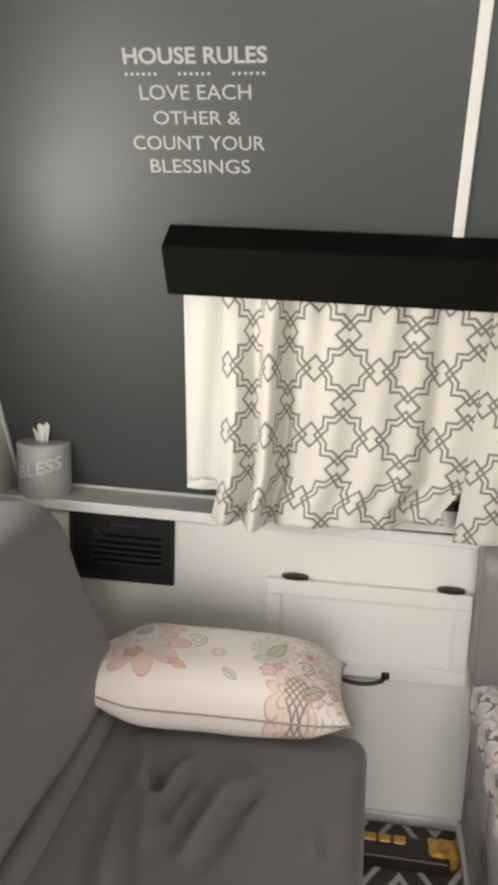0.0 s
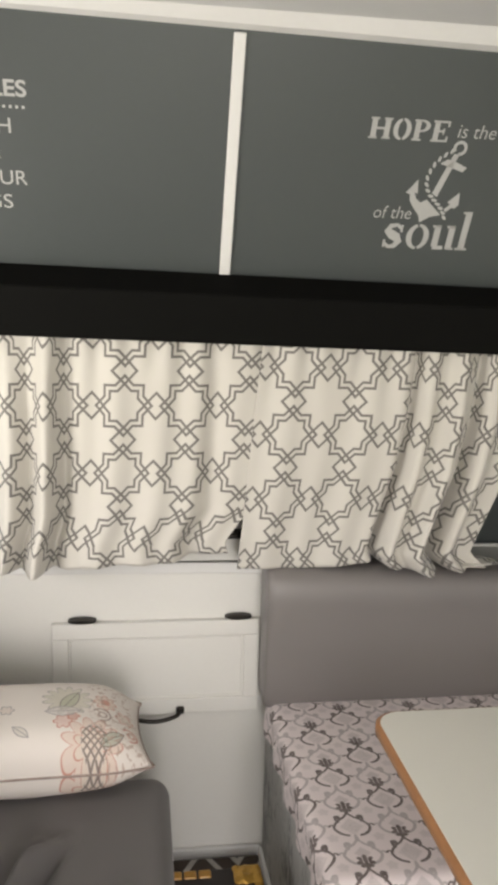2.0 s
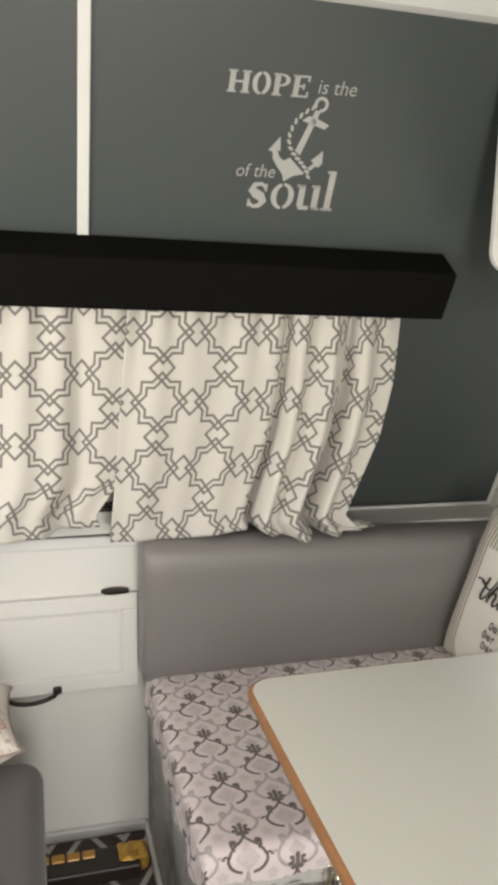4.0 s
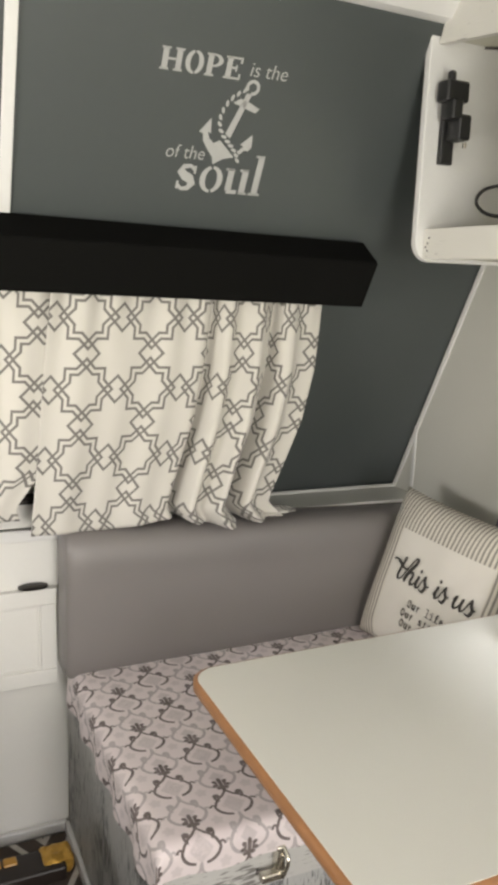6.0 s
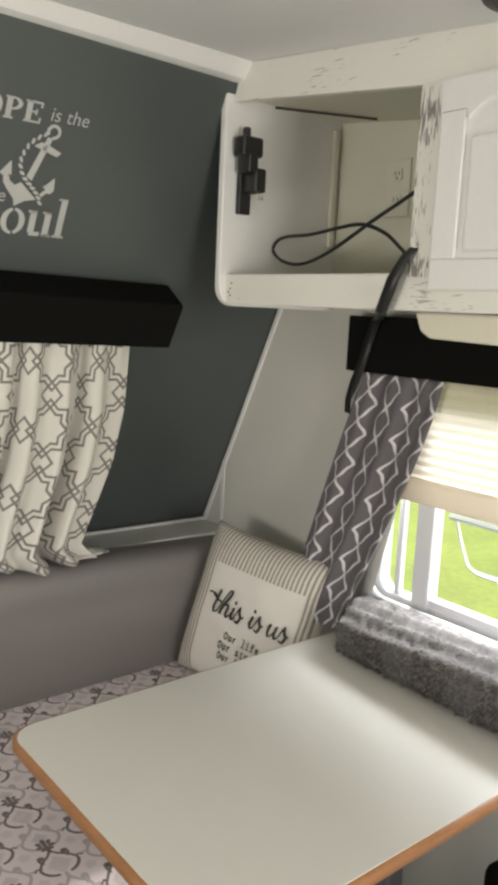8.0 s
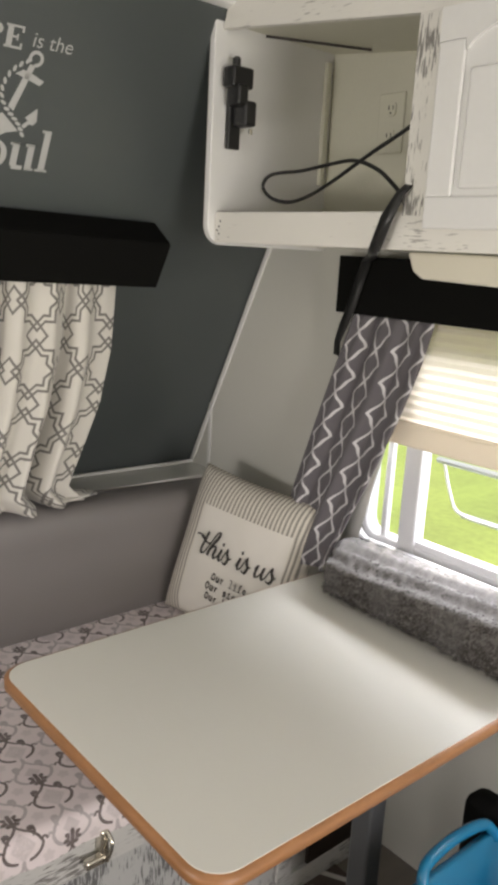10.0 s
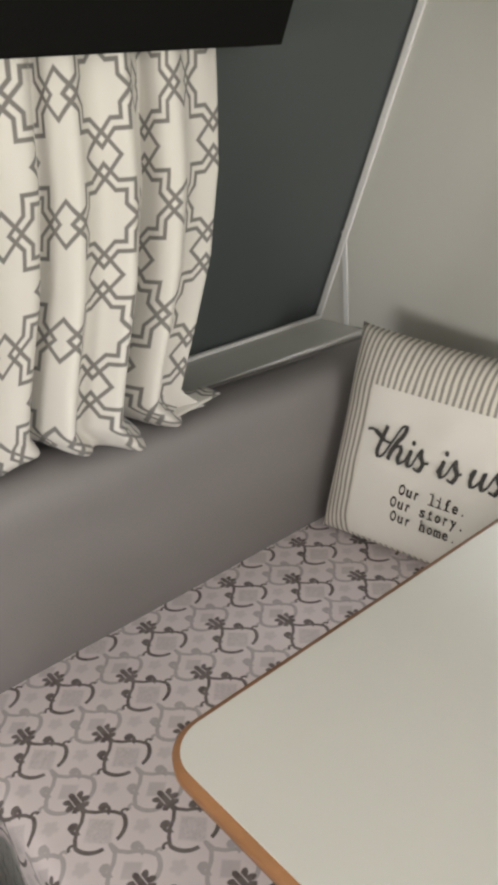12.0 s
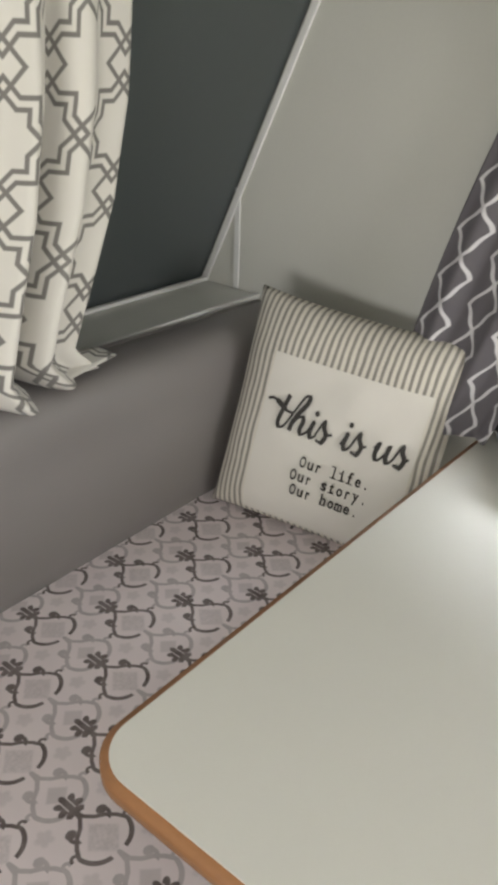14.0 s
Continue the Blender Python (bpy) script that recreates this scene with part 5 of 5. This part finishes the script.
sval = thing("valance", "black box valance over the side window", "valance")
part("front_panel", box(1.503, 1.513, 0.3793, 1.4866, 1.3954, 1.5318, 0.003), M_BLACK, sval)
part("top_panel", box(1.513, X1 - 0.002, 0.3803, 1.4856, 1.5197, 1.5307, 0.002), M_BLACK, sval)
for ye in (0.381, 1.476):
    part("end_panel", box(1.513, X1 - 0.002, ye, ye + 0.010, 1.3965, 1.5197, 0.002), M_BLACK, sval)


def side_curtain():
    nu, nv = 70, 50

    def place(s, t):
        z = 1.396 - 0.635 * t
        ya = 1.428 + 0.205 * t + 0.012 * math.sin(3 * t)
        yb = 1.190 + 0.245 * t ** 1.3
        y = yb + (ya - yb) * s
        x = 1.518 - 0.010 * t - 0.085 * t * t - 0.008 * math.sin(s * 15 + 2.0 * t) - 0.004 * math.sin(s * 31 + 1.0)
        return (x, y - 0.055 * t * t, z - 0.02 * s * t)

    def cloth(s, t):
        return (0.30 * s, 0.645 * t)
    ob = solid("curtain", grid_mesh(nu, nv, place, cloth), M_GREY_CURTAIN, "dark grey curtain with a white trellis print, pulled aside", "curtain", smooth=True)
    ob.modifiers.new("thickness", 'SOLIDIFY').thickness = 0.002


side_curtain()
lining_b = thing("curtain_lining", "white lining behind the trellis curtain", "curtain")
part("cloth", grid_mesh(20, 20, lambda s, t: (1.541 - 0.006 * math.sin(9 * s), 1.246 + 0.13 * s + 0.145 * t * 0.96, 1.36 - 0.585 * t * 0.96)), M_LINING, lining_b, smooth=True)
part("hem", grid_mesh(20, 4, lambda s, t: (1.539 - 0.006 * math.sin(9 * s), 1.246 + 0.13 * s + 0.145 * (0.95 + 0.05 * t), 1.36 - 0.585 * (0.95 + 0.05 * t))), M_LINING, lining_b, smooth=True)

# ---- overhead cabinet ----
cab = thing("overhead_cabinet", "distressed white overhead cabinet, one compartment open", "cabinet", at=(1.33, 1.0, 1.5))
CX = 1.200
CY0 = 0.26


def cz(y):
    return ceiling_z(y) - 0.001


pan = []
for k in range(9):
    a = radians(180 + 90 * k / 8)
    pan.append((CX - 0.020 + 0.045 + 0.045 * math.cos(a), 1.540 + 0.045 + 0.045 * math.sin(a)))
pan += [(X1 - 0.001, 1.540), (X1 - 0.001, 2.074), (CX - 0.020, 2.074)]
part("end_panel", extrude_poly(pan, "y", 1.599, 1.618, 0.003), M_TRIM, cab, "white end board with a rounded lower corner")
part("bottom_board", box(CX + 0.018, X1 - 0.001, CY0, 1.5989, 1.5488, 1.5638), M_BOARD_DIM, cab)
part("back_panel", box(X1 - 0.012, X1 - 0.001, CY0, 1.599, 1.564, 1.962), M_BOARD_DIM, cab)
part("back_filler", extrude_poly([(0.60, 1.962), (1.599, 1.962), (1.599, 2.056), (0.98, 1.972), (0.60, 1.968)], "x", X1 - 0.012, X1 - 0.001), M_BOARD_DIM, cab)
part("inner_top", extrude_poly([(CY0, 1.925), (0.9224, 1.937), (1.599, 2.009), (1.599, 2.040), (0.9224, 1.970), (CY0, 1.945)], "x", CX + 0.018, X1 - 0.001), M_BOARD_DIM, cab)
part("partition", box(CX + 0.018, X1 - 0.012, 1.0231, 1.0382, 1.5638, 1.9347), M_BOARD_DIM, cab)
part("bottom_rail", box(CX - 0.0, CX + 0.018, CY0, 1.5989, 1.5456, 1.6128, 0.003), M_DISTRESS_Y, cab)
part("top_rail", extrude_poly([(CY0, 1.838), (0.8721, 1.9091), (1.0231, 1.9326), (1.5989, 1.9965), (1.572, cz(1.572)), (0.55, cz(0.55)), (CY0, cz(CY0))], "x", CX, CX + 0.018, 0.001, None, 1), M_DISTRESS_Y, cab)
for ya, yb in ((0.983, 1.055), (0.650, 0.689), (CY0, CY0 + 0.04)):
    part("stile", box(CX - 0.001, CX + 0.017, ya, yb, 1.6043, 1.9369, 0.002, 1), M_DISTRESS_Z, cab)
part("cleat", box(X1 - 0.044, X1 - 0.028, 1.587, 1.599, 1.70, 1.985, 0.003), M_BOARD_DIM, cab)

for dy, dz in ((0.0, 0.0), (0.0, 0.016), (0.007, 0.008), (-0.004, 0.028)):
    part("screw_hole", box(CX - 0.0012, CX + 0.004, 1.580 + dy, 1.584 + dy, 1.562 + dz, 1.567 + dz, 0.001, 1), M_BROWNBOX, cab, "dark screw hole")
part("wire_seam", tube([(1.317, 1.590, 2.003), (1.40, 1.512, 1.994), (1.49, 1.425, 1.984)], 0.0028, sides=6), M_BROWNBOX, cab, "dark joint under the top")


def cabinet_door(y0, y1, z0, z1):
    d = part("door", box(CX - 0.010, CX - 0.002, y0, y1, z0, z1, 0.002), M_TRIM, cab, "white door with an arched raised panel")
    w = 0.052
    ring = bmesh.new()
    for a, b, c, e in ((y0, y1, z0, z0 + w), (y0, y0 + w, z0 + w, z1 - w), (y1 - w, y1, z0 + w, z1 - w)):
        ring = box(CX - 0.017, CX - 0.0095, a, b, c, e, 0.003, 2, ring)
    ym = (y0 + y1) / 2
    archp = [(y0, z1), (y0, z1 - w), (y0 + w, z1 - w)] + [(ym + (y1 - y0 - 2 * w) / 2 * math.cos(radians(a)) * -1, z1 - w - 0.03 + 0.05 * math.sin(radians(a))) for a in range(15, 166, 10)] + [(y1 - w, z1 - w), (y1, z1 - w), (y1, z1)]
    ring = extrude_poly(archp, "x", CX - 0.017, CX - 0.0095, 0.0, ring)
    part("door_frame", ring, M_TRIM, d)
    part("raised_panel", box(CX - 0.015, CX - 0.0095, y0 + w + 0.012, y1 - w - 0.012, z0 + w + 0.012, z1 - w - 0.045, 0.005, 2), M_TRIM, d)


cabinet_door(0.671, 0.995, 1.583, 1.930)
cabinet_door(0.318, 0.646, 1.583, 1.902)

hinge = thing("tv_bracket", "black metal arm bracket on the cabinet end board", "bracket")
part("wall_plate", box(1.222, 1.26, 1.584, 1.599, 1.7439, 1.8969, 0.003), M_BLACK_PLASTIC, hinge)
part("upper_knuckle", box(1.2, 1.266, 1.547, 1.59, 1.8736, 1.9192, 0.006), M_BLACK_PLASTIC, hinge)
part("arm", box(1.21, 1.242, 1.535, 1.585, 1.8353, 1.8799, 0.006), M_BLACK_PLASTIC, hinge)
part("lower_knuckle", box(1.232, 1.27, 1.535, 1.585, 1.7928, 1.848, 0.006), M_BLACK_PLASTIC, hinge)
part("pin", lathe([(0.010, 0.0), (0.010, 0.018), (0.006, 0.022)], (1.226, 1.569, 1.919), 16), M_BLACK_PLASTIC, hinge)
part("screw", lathe([(0.005, 0.0), (0.005, 0.012)], (1.266, 1.552, 1.778), 12), M_STEEL, hinge)

for piece in hinge.children:
    piece.data.transform(Matrix.Translation((1.222, 1.584, 1.829)) @ Matrix.Diagonal((0.9, 0.9, 0.96, 1)) @ Matrix.Translation((-1.222, -1.584, -1.829)) @ Matrix.Translation((-0.006, 0, 0.004)))

outlet = thing("wall_outlet", "white double wall outlet inside the cabinet", "outlet")
part("plate", box(X1 - 0.017, X1 - 0.0125, 1.358, 1.435, 1.768, 1.900, 0.003), M_BOARD_DIM, outlet)
for zc2 in (1.864, 1.804):
    part("socket", extrude_poly(rounded_rect(1.382, 1.410, zc2 - 0.015, zc2 + 0.015, 0.008), "x", X1 - 0.020, X1 - 0.0165), M_BOARD_DIM, outlet)
    sl = bmesh.new()
    for dy in (-0.006, 0.006):
        sl = box(X1 - 0.0210, X1 - 0.0199, 1.396 + dy - 0.001, 1.396 + dy + 0.001, zc2 - 0.001, zc2 + 0.008, 0, 1, sl)
    sl = box(X1 - 0.0210, X1 - 0.0199, 1.394, 1.398, zc2 - 0.010, zc2 - 0.006, 0, 1, sl)
    part("slots", sl, M_BLACK_PLASTIC, outlet)

cord = thing("power_cord", "thin black power cord looped in the open compartment", "cable")
part("cord", tube([(1.332, 1.0718, 1.8255), (1.332, 1.1803, 1.7724), (1.332, 1.2665, 1.7329), (1.332, 1.3639, 1.6843), (1.332, 1.4369, 1.6549), (1.332, 1.4997, 1.6436), (1.332, 1.5586, 1.6538), (1.332, 1.59, 1.6809), (1.332, 1.5586, 1.7058), (1.332, 1.4612, 1.7103), (1.332, 1.3831, 1.7193), (1.332, 1.3051, 1.725), (1.328, 1.2371, 1.7058), (1.318, 1.1834, 1.6752), (1.304, 1.1398, 1.6413), (1.294, 1.1104, 1.5815)], 0.0042), M_BLACK_PLASTIC, cord, smooth=True)
part("plug", box(1.318, 1.358, 1.2037, 1.2594, 1.5589, 1.6074, 0.012, 3), M_BLACK_PLASTIC, cord)

strap = bmesh.new()
way = [(1.217, 1.040, 1.668), (1.184, 1.047, 1.640), (1.181, 1.070, 1.60), (1.180, 1.092, 1.545), (1.27, 1.175, 1.535), (1.42, 1.315, 1.528), (1.496, 1.390, 1.520), (1.497, 1.412, 1.459), (1.497, 1.428, 1.408), (1.509, 1.458, 1.364), (1.523, 1.488, 1.320), (1.529, 1.494, 1.284)]
prev = None
for i, p in enumerate(way):
    w = 0.014 if 1 < i < 10 else 0.009
    a, b = strap.verts.new((p[0], p[1] - w, p[2])), strap.verts.new((p[0], p[1] + w, p[2] + 0.003))
    if prev:
        strap.faces.new((prev[0], prev[1], b, a))
    prev = (a, b)
st = solid("webbing_strap", strap, M_BLACK_PLASTIC, "black webbing strap hanging out of the cabinet over the valance", "strap", smooth=True)
st.modifiers.new("thickness", 'SOLIDIFY').thickness = 0.003

lamp = thing("under_cabinet_lamp", "cream plastic lamp housing under the cabinet", "lamp")
part("housing", extrude_poly([(1.139, 1.545), (1.122, 1.507), (1.100, 1.494), (0.80, 1.486), (0.77, 1.498), (0.755, 1.545)], "x", 1.33, 1.452, 0.006), surface("cream_plastic", (0.72, 0.66, 0.56), 0.4, 0.04, 8, 90, 0.03), lamp)
fix = thing("ceiling_light", "dark round ceiling light", "ceiling lamp")
part("rim", lathe([(0.070, 0.0), (0.085, 0.004), (0.088, 0.012), (0.08, 0.018)], (1.10, 0.765, ceiling_z(0.765) - 0.012), 36), M_IRON, fix)

# ---- clutter low down ----
case = thing("floor_case", "long dark case with amber squares and a gold end", "case")
part("body", box(-0.05, 0.428, 1.800, 1.885, 0.008, 0.048, 0.006), M_BROWNBOX, case)
for k in range(9):
    part("amber_square", box(-0.025 + k * 0.0385, 0.008 + k * 0.0385, 1.850, 1.878, 0.043, 0.053, 0.004), M_AMBER, case)
gold = box(0.372, 0.450, 1.820, 1.888, 0.008, 0.055, 0.010, 3)
bmesh.ops.subdivide_edges(gold, edges=gold.edges[:], cuts=3, use_grid_fill=True)
for v in gold.verts:
    v.co += 0.006 * Vector(noise.noise_vector(v.co * 60))
    v.co.z = max(v.co.z, 0.008)
part("gold_end", gold, M_GOLD, case, "crumpled gold end")

tub = thing("plastic_tub", "glossy blue plastic tub beside the table", "tub")
tb = bmesh.new()
outl = [(rounded_rect(1.10, 1.40, 0.50, 0.79, 0.06, 6), 0.008), (rounded_rect(1.08, 1.42, 0.48, 0.81, 0.07, 6), 0.372), (rounded_rect(1.07, 1.43, 0.47, 0.82, 0.07, 6), 0.374), (rounded_rect(1.07, 1.43, 0.47, 0.82, 0.07, 6), 0.397), (rounded_rect(1.088, 1.412, 0.488, 0.802, 0.06, 6), 0.397), (rounded_rect(1.108, 1.392, 0.508, 0.782, 0.055, 6), 0.02)]
L = [[tb.verts.new((p[0], p[1], z)) for p in pts] for pts, z in outl]
for a, b in zip(L, L[1:]):
    for k in range(len(a)):
        tb.faces.new((a[k], a[(k + 1) % len(a)], b[(k + 1) % len(a)], b[k]))
tb.faces.new(L[0][::-1])
tb.faces.new(L[-1])
part("body", tb, M_BLUE, tub, smooth=True)
part("handle", tube([(1.14, 0.80, 0.390), (1.16, 0.815, 0.425), (1.25, 0.820, 0.436), (1.35, 0.815, 0.425), (1.38, 0.80, 0.390)], 0.012), M_BLUE, tub, smooth=True)
bag = thing("bag", "black cloth bag standing against the side wall", "bag")
bb = box(1.375, 1.455, 0.84, 0.97, 0.008, 0.46, 0.025, 3)
for v in bb.verts:
    v.co += 0.012 * Vector(noise.noise_vector(v.co * 7)) * (1 if v.co.z > 0.05 else 0)
    v.co.x = min(v.co.x, X1 - 0.004)
bb.transform(Matrix.Translation((0.012, -0.075, -0.03)))
for v in bb.verts:
    v.co.x, v.co.z = min(v.co.x, X1 - 0.004), max(v.co.z, 0.004)
part("body", bb, M_BLACK, bag, smooth=True)
